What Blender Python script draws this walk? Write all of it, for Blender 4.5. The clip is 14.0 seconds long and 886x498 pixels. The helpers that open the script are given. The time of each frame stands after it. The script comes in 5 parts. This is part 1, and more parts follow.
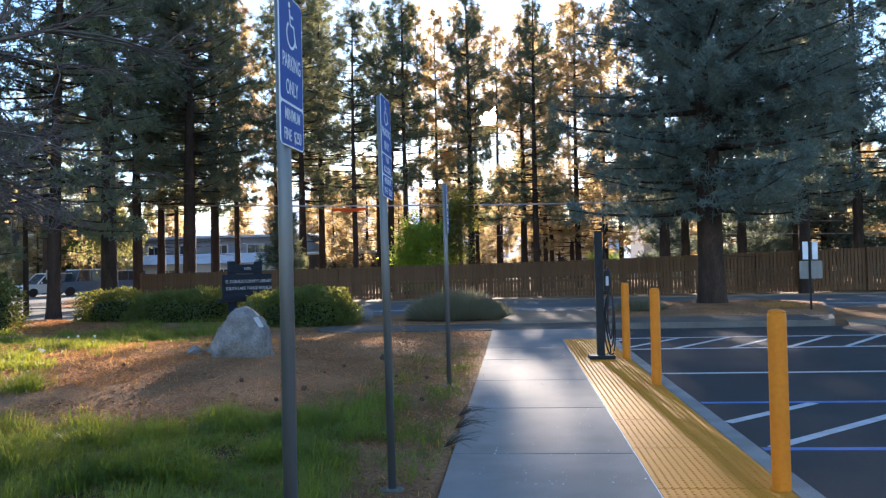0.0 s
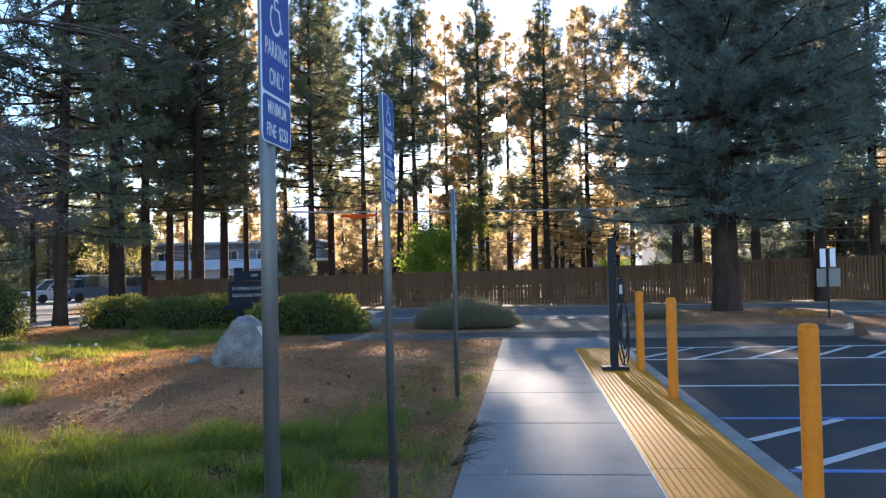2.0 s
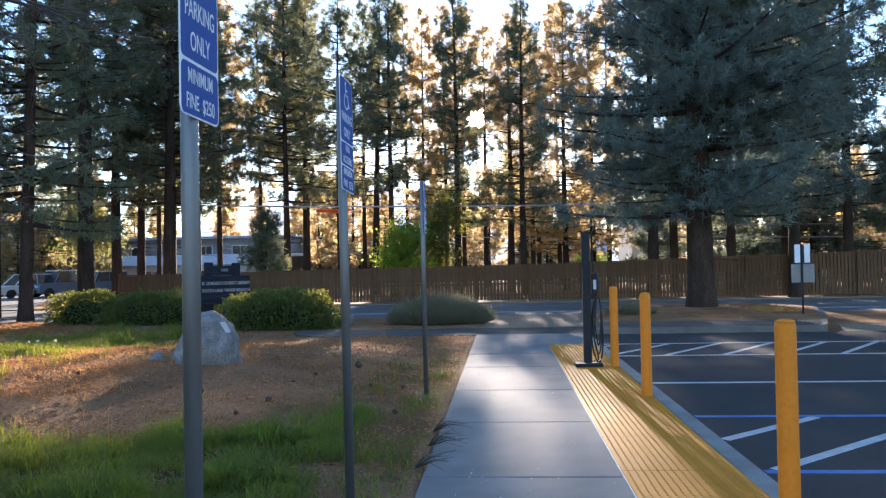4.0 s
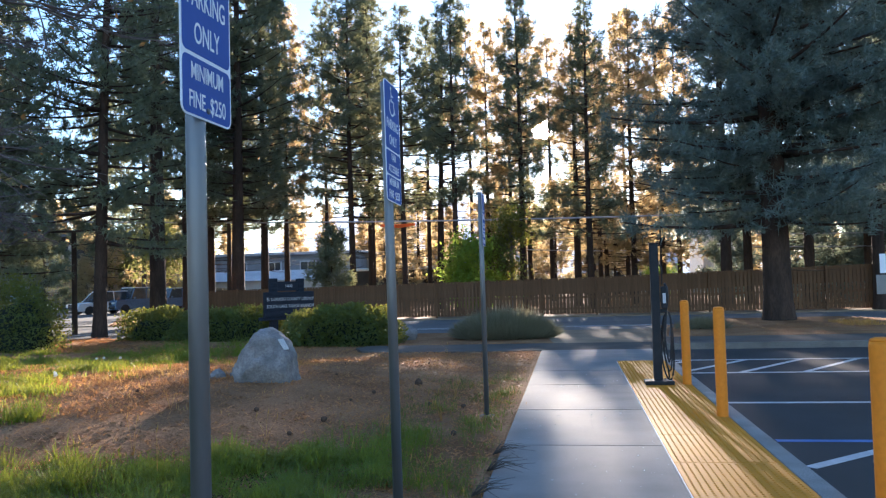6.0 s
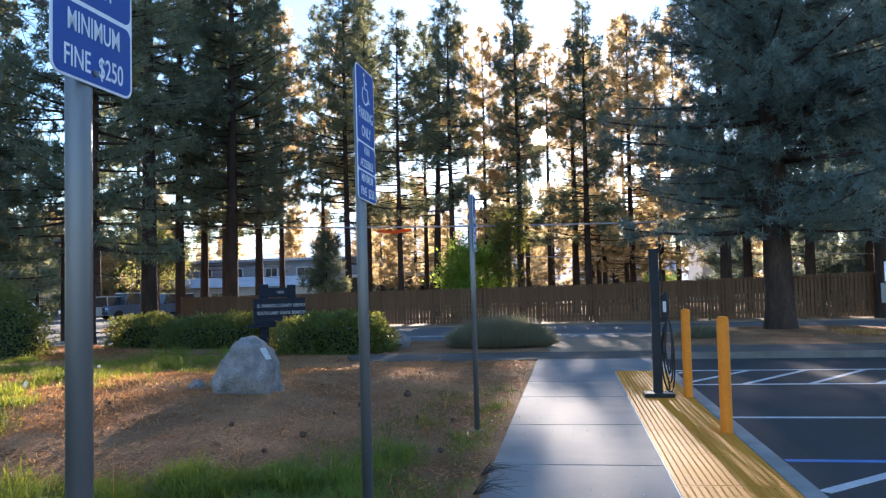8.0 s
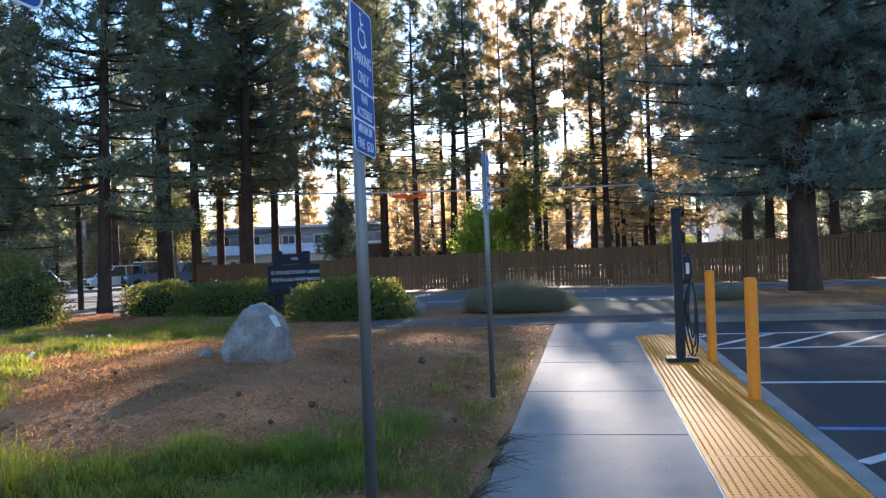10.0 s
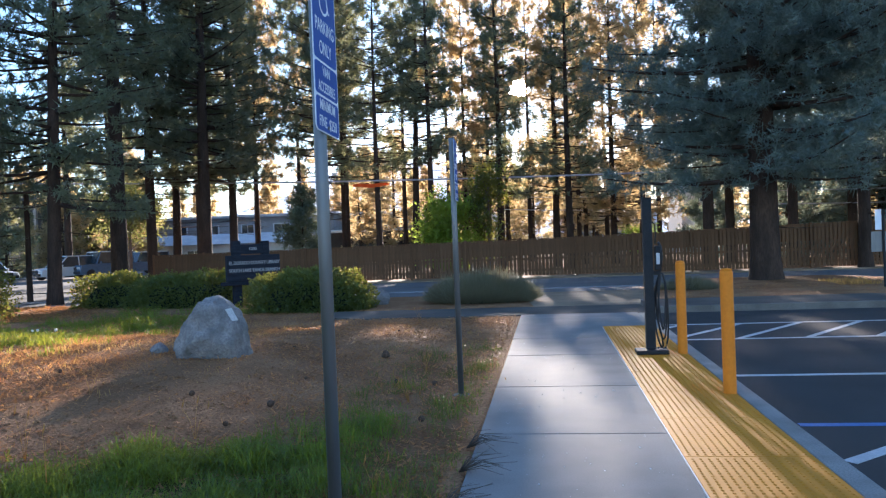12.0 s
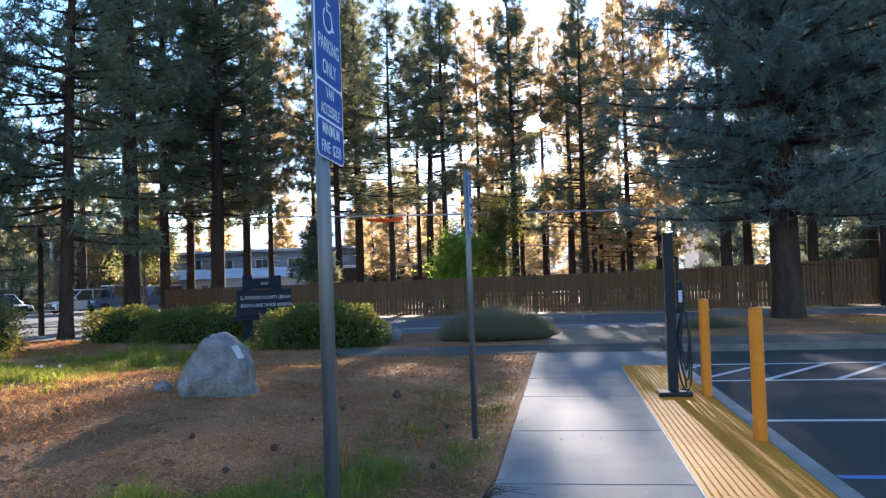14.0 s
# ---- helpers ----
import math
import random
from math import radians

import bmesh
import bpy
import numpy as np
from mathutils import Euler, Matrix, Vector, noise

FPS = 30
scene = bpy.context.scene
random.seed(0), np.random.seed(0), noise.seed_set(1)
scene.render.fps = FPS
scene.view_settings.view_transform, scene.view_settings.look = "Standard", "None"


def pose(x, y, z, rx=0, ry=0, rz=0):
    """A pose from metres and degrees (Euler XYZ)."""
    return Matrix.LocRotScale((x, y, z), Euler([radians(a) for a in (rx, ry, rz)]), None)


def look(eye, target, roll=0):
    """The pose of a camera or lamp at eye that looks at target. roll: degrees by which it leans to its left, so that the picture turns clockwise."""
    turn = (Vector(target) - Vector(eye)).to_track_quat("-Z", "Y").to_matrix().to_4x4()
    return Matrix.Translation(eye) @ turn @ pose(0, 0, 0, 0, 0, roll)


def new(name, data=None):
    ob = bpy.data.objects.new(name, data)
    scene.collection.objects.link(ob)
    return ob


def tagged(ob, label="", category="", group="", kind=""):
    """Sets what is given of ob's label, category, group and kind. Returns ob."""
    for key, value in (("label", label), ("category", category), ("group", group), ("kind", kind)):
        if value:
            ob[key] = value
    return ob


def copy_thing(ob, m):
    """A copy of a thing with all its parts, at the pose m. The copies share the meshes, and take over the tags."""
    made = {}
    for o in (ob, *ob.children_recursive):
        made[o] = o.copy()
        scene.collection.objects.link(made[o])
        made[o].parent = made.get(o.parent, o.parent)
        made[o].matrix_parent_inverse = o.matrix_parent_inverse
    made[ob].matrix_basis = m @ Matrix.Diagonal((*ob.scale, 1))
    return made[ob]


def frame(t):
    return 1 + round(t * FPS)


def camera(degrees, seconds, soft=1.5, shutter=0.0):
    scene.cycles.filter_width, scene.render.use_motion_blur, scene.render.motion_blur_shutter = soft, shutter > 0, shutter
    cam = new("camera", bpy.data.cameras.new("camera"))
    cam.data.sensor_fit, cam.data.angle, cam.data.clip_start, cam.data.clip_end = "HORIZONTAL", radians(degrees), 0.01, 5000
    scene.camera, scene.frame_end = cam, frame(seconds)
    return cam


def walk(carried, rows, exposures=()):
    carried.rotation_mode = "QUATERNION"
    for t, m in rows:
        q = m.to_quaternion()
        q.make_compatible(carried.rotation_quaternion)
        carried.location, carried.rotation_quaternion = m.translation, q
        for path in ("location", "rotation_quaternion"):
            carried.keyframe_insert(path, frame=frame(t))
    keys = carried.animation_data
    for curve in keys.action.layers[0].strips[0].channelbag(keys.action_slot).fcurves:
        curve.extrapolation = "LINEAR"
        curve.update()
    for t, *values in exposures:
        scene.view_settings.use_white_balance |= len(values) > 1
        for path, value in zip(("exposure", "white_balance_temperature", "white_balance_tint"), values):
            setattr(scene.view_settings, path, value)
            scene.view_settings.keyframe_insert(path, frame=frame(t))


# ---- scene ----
cam = camera(57.7, 14.0, soft=1.3)
PATH = [
    (0, (0.572, 0.613, 1.602), (0.395, 2.605, 1.642), -1.3),
    (0.5, (0.605, 0.72, 1.602), (0.373, 2.707, 1.624), -1.2),
    (1, (0.659, 0.811, 1.608), (0.294, 2.777, 1.627), -0.7),
    (1.5, (0.628, 0.909, 1.624), (0.273, 2.877, 1.659), -0.4),
    (2, (0.569, 0.984, 1.624), (0.367, 2.973, 1.68), -1.2),
    (2.5, (0.57, 1.069, 1.619), (0.429, 3.064, 1.673), -0.7),
    (3, (0.656, 1.148, 1.603), (0.492, 3.141, 1.651), -0.7),
    (5.5, (0.649, 1.55, 1.601), (0.53, 3.546, 1.645), -1.8),
    (6, (0.71, 1.657, 1.607), (0.399, 3.631, 1.69), -1.6),
    (6.5, (0.7, 1.787, 1.615), (0.401, 3.763, 1.704), -1.3),
    (7, (0.63, 1.93, 1.632), (0.461, 3.918, 1.774), -2.5),
    (7.5, (0.665, 2.055, 1.607), (0.547, 4.049, 1.711), -2.3),
    (8, (0.743, 2.18, 1.611), (0.436, 4.154, 1.71), -1.4),
    (8.5, (0.756, 2.257, 1.583), (0.398, 4.225, 1.609), -2.0),
    (11, (0.661, 2.804, 1.591), (0.325, 4.776, 1.605), -2.2),
    (11.5, (0.597, 2.881, 1.604), (0.335, 4.864, 1.616), -2.2),
    (12, (0.62, 2.964, 1.596), (0.361, 4.947, 1.581), -2.1),
    (12.5, (0.705, 3.107, 1.594), (0.331, 5.072, 1.621), -1.5),
    (13, (0.709, 3.172, 1.606), (0.266, 5.123, 1.636), -1.5),
    (13.5, (0.638, 3.249, 1.613), (0.283, 5.216, 1.675), -1.9),
    (14, (0.58, 3.302, 1.603), (0.289, 5.28, 1.677), -1.8),
]
walk(cam, [(t, look(e, g, r)) for t, e, g, r in PATH], [(0, 2.42, 5350, 17), (14, 2.40, 5100, 17)])

# ---- world, sun, exposure ----
SUN_AZ, SUN_EL = -1.8, 11.7           # degrees west of the walk's line (negative), above the horizon
world = bpy.data.worlds.new("sky")
scene.world = world
world.use_nodes = True
wn = world.node_tree
sky = wn.nodes.new("ShaderNodeTexSky")
sky.sky_type = "NISHITA"
sky.sun_disc = False
sky.sun_elevation = radians(SUN_EL)
sky.sun_rotation = radians(SUN_AZ)
sky.air_density, sky.dust_density, sky.ozone_density = 1.0, 0.1, 1.5
wn.nodes["Background"].inputs["Strength"].default_value = 0.068
wn.links.new(sky.outputs["Color"], wn.nodes["Background"].inputs["Color"])
sun_data = bpy.data.lights.new("sun", "SUN")
sun_data.energy, sun_data.angle, sun_data.color = 5.0, radians(0.9), (1.0, 0.78, 0.52)
sun = new("sun", sun_data)
_d = Vector((math.sin(radians(SUN_AZ)) * math.cos(radians(SUN_EL)), math.cos(radians(SUN_AZ)) * math.cos(radians(SUN_EL)), math.sin(radians(SUN_EL))))
sun.matrix_world = look(_d * 60, (0, 0, 0))


# ---- materials ----
def mat(name, c1, c2, scale=4.0, fine=60.0, rough=0.8, metal=0.0, bump=0.3, dist=0.01, spec=0.5, vary=0.0, c3=None, stretch=(1, 1, 1), rough2=None, world_space=False):
    """A surface with stains at a coarse scale, grain at a fine one, and relief."""
    m = bpy.data.materials.new(name)
    m.use_nodes = True
    n, l = m.node_tree.nodes, m.node_tree.links
    b = n["Principled BSDF"]
    tc = n.new("ShaderNodeTexCoord")
    mp = n.new("ShaderNodeMapping")
    mp.inputs["Scale"].default_value = stretch
    if world_space:
        geo = n.new("ShaderNodeNewGeometry")
        l.new(geo.outputs["Position"], mp.inputs["Vector"])
    else:
        l.new(tc.outputs["Object"], mp.inputs["Vector"])
    big, small = n.new("ShaderNodeTexNoise"), n.new("ShaderNodeTexNoise")
    big.inputs["Scale"].default_value, big.inputs["Detail"].default_value = scale, 5
    small.inputs["Scale"].default_value, small.inputs["Detail"].default_value = fine, 4
    for t in (big, small):
        l.new(mp.outputs[0], t.inputs["Vector"])
    ramp = n.new("ShaderNodeValToRGB")
    ramp.color_ramp.elements[0].position, ramp.color_ramp.elements[1].position = 0.32, 0.68
    ramp.color_ramp.elements[0].color, ramp.color_ramp.elements[1].color = (*c1, 1), (*c2, 1)
    l.new(big.outputs["Fac"], ramp.inputs[0])
    mix = n.new("ShaderNodeMix")
    mix.data_type, mix.blend_type = "RGBA", "MIX"
    ramp2 = n.new("ShaderNodeValToRGB")
    ramp2.color_ramp.elements[0].position, ramp2.color_ramp.elements[1].position = 0.42, 0.7
    l.new(small.outputs["Fac"], ramp2.inputs[0])
    sc = n.new("ShaderNodeMath")
    sc.operation, sc.inputs[1].default_value = "MULTIPLY", 0.55
    l.new(ramp2.outputs[0], sc.inputs[0])
    l.new(sc.outputs[0], mix.inputs["Factor"])
    l.new(ramp.outputs[0], mix.inputs["A"])
    mix.inputs["B"].default_value = (*(c3 or [v * 0.55 for v in c1]), 1)
    col = mix.outputs["Result"]
    if vary:
        oi, hsv, mr = n.new("ShaderNodeObjectInfo"), n.new("ShaderNodeHueSaturation"), n.new("ShaderNodeMapRange")
        mr.inputs["To Min"].default_value, mr.inputs["To Max"].default_value = 1 - vary, 1 + vary
        l.new(oi.outputs["Random"], mr.inputs["Value"])
        l.new(mr.outputs[0], hsv.inputs["Value"])
        l.new(col, hsv.inputs["Color"])
        col = hsv.outputs[0]
    l.new(col, b.inputs["Base Color"])
    b.inputs["Metallic"].default_value, b.inputs["Specular IOR Level"].default_value = metal, spec
    rr = n.new("ShaderNodeMapRange")
    rr.inputs["To Min"].default_value, rr.inputs["To Max"].default_value = rough, rough2 if rough2 is not None else min(1, rough + 0.15)
    l.new(big.outputs["Fac"], rr.inputs["Value"])
    l.new(rr.outputs[0], b.inputs["Roughness"])
    if bump:
        bp = n.new("ShaderNodeBump")
        bp.inputs["Strength"].default_value, bp.inputs["Distance"].default_value = bump, dist
        l.new(small.outputs["Fac"], bp.inputs["Height"])
        l.new(bp.outputs[0], b.inputs["Normal"])
    return m


def leaf_mat(name, c1, c2, through_col, amount=0.4, scale=0.6, rough=0.6):
    """Leaves and needles: diffuse with light let through, varied clump by clump."""
    m = bpy.data.materials.new(name)
    m.use_nodes = True
    n, l = m.node_tree.nodes, m.node_tree.links
    b, out = n["Principled BSDF"], n["Material Output"]
    geo = n.new("ShaderNodeNewGeometry")
    tex = n.new("ShaderNodeTexNoise")
    tex.inputs["Scale"].default_value, tex.inputs["Detail"].default_value = scale, 3
    l.new(geo.outputs["Position"], tex.inputs["Vector"])
    add = n.new("ShaderNodeMath")
    add.operation = "ADD"
    half = n.new("ShaderNodeMath")
    half.operation, half.inputs[1].default_value = "MULTIPLY_ADD", 0.5
    half.inputs[2].default_value = -0.25
    l.new(geo.outputs["Random Per Island"], half.inputs[0])
    l.new(half.outputs[0], add.inputs[0])
    l.new(tex.outputs["Fac"], add.inputs[1])
    ramp = n.new("ShaderNodeValToRGB")
    ramp.color_ramp.elements[0].position, ramp.color_ramp.elements[1].position = 0.25, 0.75
    ramp.color_ramp.elements[0].color, ramp.color_ramp.elements[1].color = (*c1, 1), (*c2, 1)
    l.new(add.outputs[0], ramp.inputs[0])
    l.new(ramp.outputs[0], b.inputs["Base Color"])
    b.inputs["Roughness"].default_value = rough
    b.inputs["Specular IOR Level"].default_value = 0.3
    tr = n.new("ShaderNodeBsdfTranslucent")
    tr.inputs["Color"].default_value = (*through_col, 1)
    mix = n.new("ShaderNodeMixShader")
    mix.inputs[0].default_value = amount
    l.new(b.outputs[0], mix.inputs[1])
    l.new(tr.outputs[0], mix.inputs[2])
    l.new(mix.outputs[0], out.inputs["Surface"])
    return m


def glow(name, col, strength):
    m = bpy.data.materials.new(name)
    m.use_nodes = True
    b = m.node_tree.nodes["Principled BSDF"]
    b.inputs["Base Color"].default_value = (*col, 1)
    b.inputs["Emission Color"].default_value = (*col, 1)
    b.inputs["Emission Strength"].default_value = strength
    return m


M = dict(
    concrete=mat("concrete", (0.215, 0.203, 0.186), (0.30, 0.284, 0.258), 1.6, 90, 0.75, bump=0.25, dist=0.004, vary=0.04, c3=(0.18, 0.17, 0.157), rough2=0.95, spec=0.06, world_space=True),
    kerb=mat("kerb_concrete", (0.26, 0.24, 0.21), (0.38, 0.355, 0.315), 2.5, 70, 0.8, spec=0.15, bump=0.35, dist=0.005, world_space=True),
    warn=mat("warning_tile", (0.57, 0.222, 0.012), (0.65, 0.268, 0.018), 1.2, 40, 0.6, spec=0.15, bump=0.15, dist=0.002, vary=0.05, c3=(0.51, 0.22, 0.03), world_space=True),
    bollard=mat("yellow_paint", (0.70, 0.215, 0.004), (0.78, 0.255, 0.007), 3, 30, 0.5, spec=0.3, bump=0.08, dist=0.002, c3=(0.62, 0.19, 0.005)),
    asphalt=mat("asphalt", (0.046, 0.044, 0.041), (0.072, 0.068, 0.063), 0.7, 120, 0.78, bump=0.7, dist=0.006, c3=(0.098, 0.092, 0.084), rough2=0.95, spec=0.08, world_space=True),
    road=mat("road_asphalt", (0.125, 0.120, 0.115), (0.185, 0.178, 0.168), 0.5, 80, 0.9, spec=0.10, bump=0.5, dist=0.006, c3=(0.22, 0.215, 0.205), world_space=True),
    path=mat("path_asphalt", (0.105, 0.092, 0.077), (0.16, 0.141, 0.118), 0.8, 60, 0.95, spec=0.03, bump=0.5, dist=0.006, c3=(0.14, 0.118, 0.095), world_space=True),
    old_kerb=mat("old_kerb_concrete", (0.15, 0.135, 0.115), (0.23, 0.21, 0.18), 2.0, 60, 0.85, spec=0.15, bump=0.4, dist=0.006, world_space=True),
    apron=mat("dusty_concrete", (0.26, 0.195, 0.125), (0.36, 0.275, 0.185), 0.9, 50, 0.9, spec=0.06, bump=0.4, dist=0.006, world_space=True),
    white_line=mat("white_road_paint", (0.47, 0.465, 0.455), (0.64, 0.635, 0.62), 6, 90, 0.6, bump=0.2, dist=0.002, c3=(0.26, 0.255, 0.25), world_space=True),
    blue_line=mat("blue_road_paint", (0.0825, 0.15, 0.375), (0.143, 0.24, 0.54), 6, 90, 0.6, bump=0.2, dist=0.002, world_space=True),
    galv=mat("galvanised_steel", (0.15, 0.155, 0.158), (0.205, 0.21, 0.214), 14, 120, 0.36, metal=0.74, bump=0.05, dist=0.001, stretch=(1, 1, 0.15), c3=(0.18, 0.186, 0.19)),
    sign_blue=mat("sign_blue", (0.014, 0.056, 0.28), (0.018, 0.068, 0.33), 4, 40, 0.5, bump=0.0, c3=(0.013, 0.056, 0.29)),
    sign_white=mat("sign_white", (0.72, 0.744, 0.78), (0.816, 0.84, 0.864), 5, 50, 0.45, bump=0.0, c3=(0.84, 0.864, 0.9)),
    bare_metal=mat("sign_back", (0.46, 0.47, 0.48), (0.56, 0.57, 0.58), 5, 60, 0.45, metal=0.7, bump=0.0),
    black=mat("black_powder_coat", (0.022, 0.024, 0.026), (0.034, 0.036, 0.038), 5, 80, 0.6, bump=0.1, dist=0.001, spec=0.2),
    rubber=mat("black_rubber", (0.012, 0.012, 0.013), (0.022, 0.022, 0.023), 8, 60, 0.5, bump=0.1, dist=0.001),
    grey_plastic=mat("grey_plastic", (0.50, 0.52, 0.54), (0.60, 0.61, 0.63), 5, 60, 0.4, bump=0.05, dist=0.001),
    granite=mat("granite", (0.16, 0.15, 0.141), (0.345, 0.322, 0.302), 5.0, 34, 0.9, bump=1.0, dist=0.035, c3=(0.116, 0.109, 0.102)),
    plaque=mat("plaque", (0.60, 0.58, 0.54), (0.70, 0.68, 0.64), 8, 60, 0.35, metal=0.3, bump=0.05, dist=0.001),
    board=mat("sign_board_wood", (0.0156, 0.0195, 0.0286), (0.0312, 0.0364, 0.0494), 3, 40, 0.85, spec=0.2, bump=0.3, dist=0.003, stretch=(1, 1, 6)),
    letters=mat("routed_letters", (0.42, 0.43, 0.43), (0.50, 0.50, 0.50), 8, 60, 0.6, bump=0.0),
    fence=mat("fence_cedar", (0.125, 0.072, 0.038), (0.19, 0.112, 0.060), 2.2, 30, 0.9, spec=0.1, bump=0.5, dist=0.004, vary=0.10, stretch=(3, 3, 0.4), c3=(0.10, 0.052, 0.028)),
    bark=mat("pine_bark", (0.038, 0.028, 0.021), (0.092, 0.060, 0.042), 2.0, 14, 0.95, bump=1.0, dist=0.05, spec=0.2, stretch=(1.6, 1.6, 0.45), c3=(0.025, 0.019, 0.016)),
    twig=mat("twig_bark", (0.13, 0.10, 0.09), (0.21, 0.17, 0.15), 5, 30, 0.9, bump=0.4, dist=0.004),
    dry_stem=mat("dry_stem", (0.07, 0.055, 0.04), (0.12, 0.095, 0.07), 5, 30, 0.9, bump=0.2, dist=0.002),
    needles=leaf_mat("pine_needles", (0.0648, 0.0999, 0.081), (0.142, 0.182, 0.124), (0.351, 0.338, 0.149), 0.36),
    # Golden copy of the pine needles: backlight from the low sun put into the colour.
    needles_backlit=leaf_mat("pine_needles_backlit", (0.068, 0.074, 0.034), (0.155, 0.138, 0.058), (0.72, 0.54, 0.26), 0.6),
    needles_blue=leaf_mat("fir_needles", (0.0812, 0.125, 0.119), (0.167, 0.215, 0.194), (0.29, 0.319, 0.203), 0.3),
    maple=leaf_mat("maple_leaves", (0.055, 0.12, 0.018), (0.14, 0.22, 0.032), (0.52, 0.64, 0.08), 0.5),
    hedge=leaf_mat("hedge_leaves", (0.022, 0.048, 0.016), (0.064, 0.100, 0.030), (0.50, 0.47, 0.06), 0.30, 3.0),
    oak=leaf_mat("oak_leaves", (0.05, 0.08, 0.02), (0.14, 0.16, 0.05), (0.42, 0.40, 0.10), 0.35),
    shrub=leaf_mat("shrub_stems", (0.125, 0.120, 0.075), (0.215, 0.20, 0.13), (0.42, 0.37, 0.20), 0.4, 3.0),
    dryleaf=leaf_mat("dry_leaves", (0.16, 0.075, 0.03), (0.30, 0.15, 0.05), (0.5, 0.25, 0.07), 0.4, 4.0),
    grass=leaf_mat("grass_blades", (0.032, 0.072, 0.012), (0.128, 0.182, 0.026), (0.52, 0.52, 0.035), 0.36, 1.5, 0.6),
    drygrass=leaf_mat("dry_grass", (0.22, 0.115, 0.035), (0.48, 0.29, 0.10), (0.92, 0.55, 0.15), 0.5, 1.5),
    litter=leaf_mat("pine_litter", (0.11, 0.050, 0.020), (0.46, 0.235, 0.09), (0.9, 0.42, 0.12), 0.38, 3.0),
    # Near-black fill: the shade deep inside hedges and shrubs, put into a colour.
    core_shade=mat("shrub_core_shade", (0.012, 0.018, 0.008), (0.022, 0.03, 0.012), 5, 30, 1.0, bump=0.5, dist=0.05),
    puff=leaf_mat("seed_head", (0.65, 0.63, 0.58), (0.75, 0.73, 0.68), (0.7, 0.68, 0.6), 0.4, 8.0),
    cone=mat("pine_cone", (0.07, 0.040, 0.022), (0.14, 0.085, 0.05), 20, 60, 0.9, bump=0.8, dist=0.01),
    orange=leaf_mat("orange_cloth", (0.80, 0.16, 0.03), (0.88, 0.20, 0.04), (0.95, 0.25, 0.05), 0.5, 2.0),
    wire=mat("cable", (0.32, 0.32, 0.34), (0.40, 0.40, 0.42), 5, 30, 0.5, bump=0.0),
    wall_blue=mat("siding_blue_grey", (0.30, 0.30, 0.30), (0.38, 0.38, 0.375), 0.8, 20, 0.85, spec=0.2, bump=0.2, dist=0.01),
    wall_tan=mat("siding_tan", (0.39, 0.325, 0.26), (0.494, 0.416, 0.338), 0.8, 20, 0.8, bump=0.2, dist=0.01),
    wall_white=mat("siding_pale", (0.58, 0.57, 0.56), (0.68, 0.67, 0.65), 0.8, 20, 0.8, bump=0.2, dist=0.01),
    wall_dark=mat("siding_dark", (0.06, 0.05, 0.042), (0.095, 0.078, 0.062), 0.8, 20, 0.85, spec=0.2, bump=0.2, dist=0.01),
    roof=mat("pale_roof", (0.504, 0.492, 0.48), (0.672, 0.66, 0.636), 0.8, 20, 0.6, bump=0.3, dist=0.01),
    roof_dark=mat("dark_roof", (0.08, 0.08, 0.085), (0.13, 0.13, 0.135), 0.8, 20, 0.7, bump=0.3, dist=0.01),
    trim=mat("white_trim", (0.66, 0.66, 0.66), (0.76, 0.76, 0.75), 3, 40, 0.6, bump=0.1, dist=0.003),
    glass=mat("window_glass", (0.03, 0.04, 0.05), (0.05, 0.06, 0.07), 2, 10, 0.06, bump=0.0, spec=0.8, rough2=0.1),
    car_white=mat("car_white", (0.66, 0.68, 0.70), (0.74, 0.75, 0.76), 1, 10, 0.2, bump=0.0, c3=(0.62, 0.64, 0.66), rough2=0.28),
    car_blue=mat("car_blue", (0.09, 0.14, 0.23), (0.11, 0.17, 0.27), 1, 10, 0.2, bump=0.0, rough2=0.28),
    car_dark=mat("car_dark", (0.03, 0.032, 0.036), (0.045, 0.047, 0.05), 1, 10, 0.22, bump=0.0, rough2=0.28),
    chrome=mat("wheel_metal", (0.45, 0.46, 0.47), (0.55, 0.56, 0.57), 5, 30, 0.3, metal=0.9, bump=0.0),
    lamp_clear=mat("headlamp", (0.6, 0.62, 0.64), (0.7, 0.72, 0.74), 5, 30, 0.15, bump=0.0),
    lamp_red=mat("tail_lamp", (0.35, 0.02, 0.02), (0.42, 0.03, 0.03), 5, 30, 0.2, bump=0.0),
    # The hill glows: distance haze is put into a pale emissive colour.
    hill=glow("hill_haze_glow", (0.44, 0.42, 0.39), 0.46),
    sun_face=glow("sun_face", (1.0, 0.86, 0.62), 260.0),
)


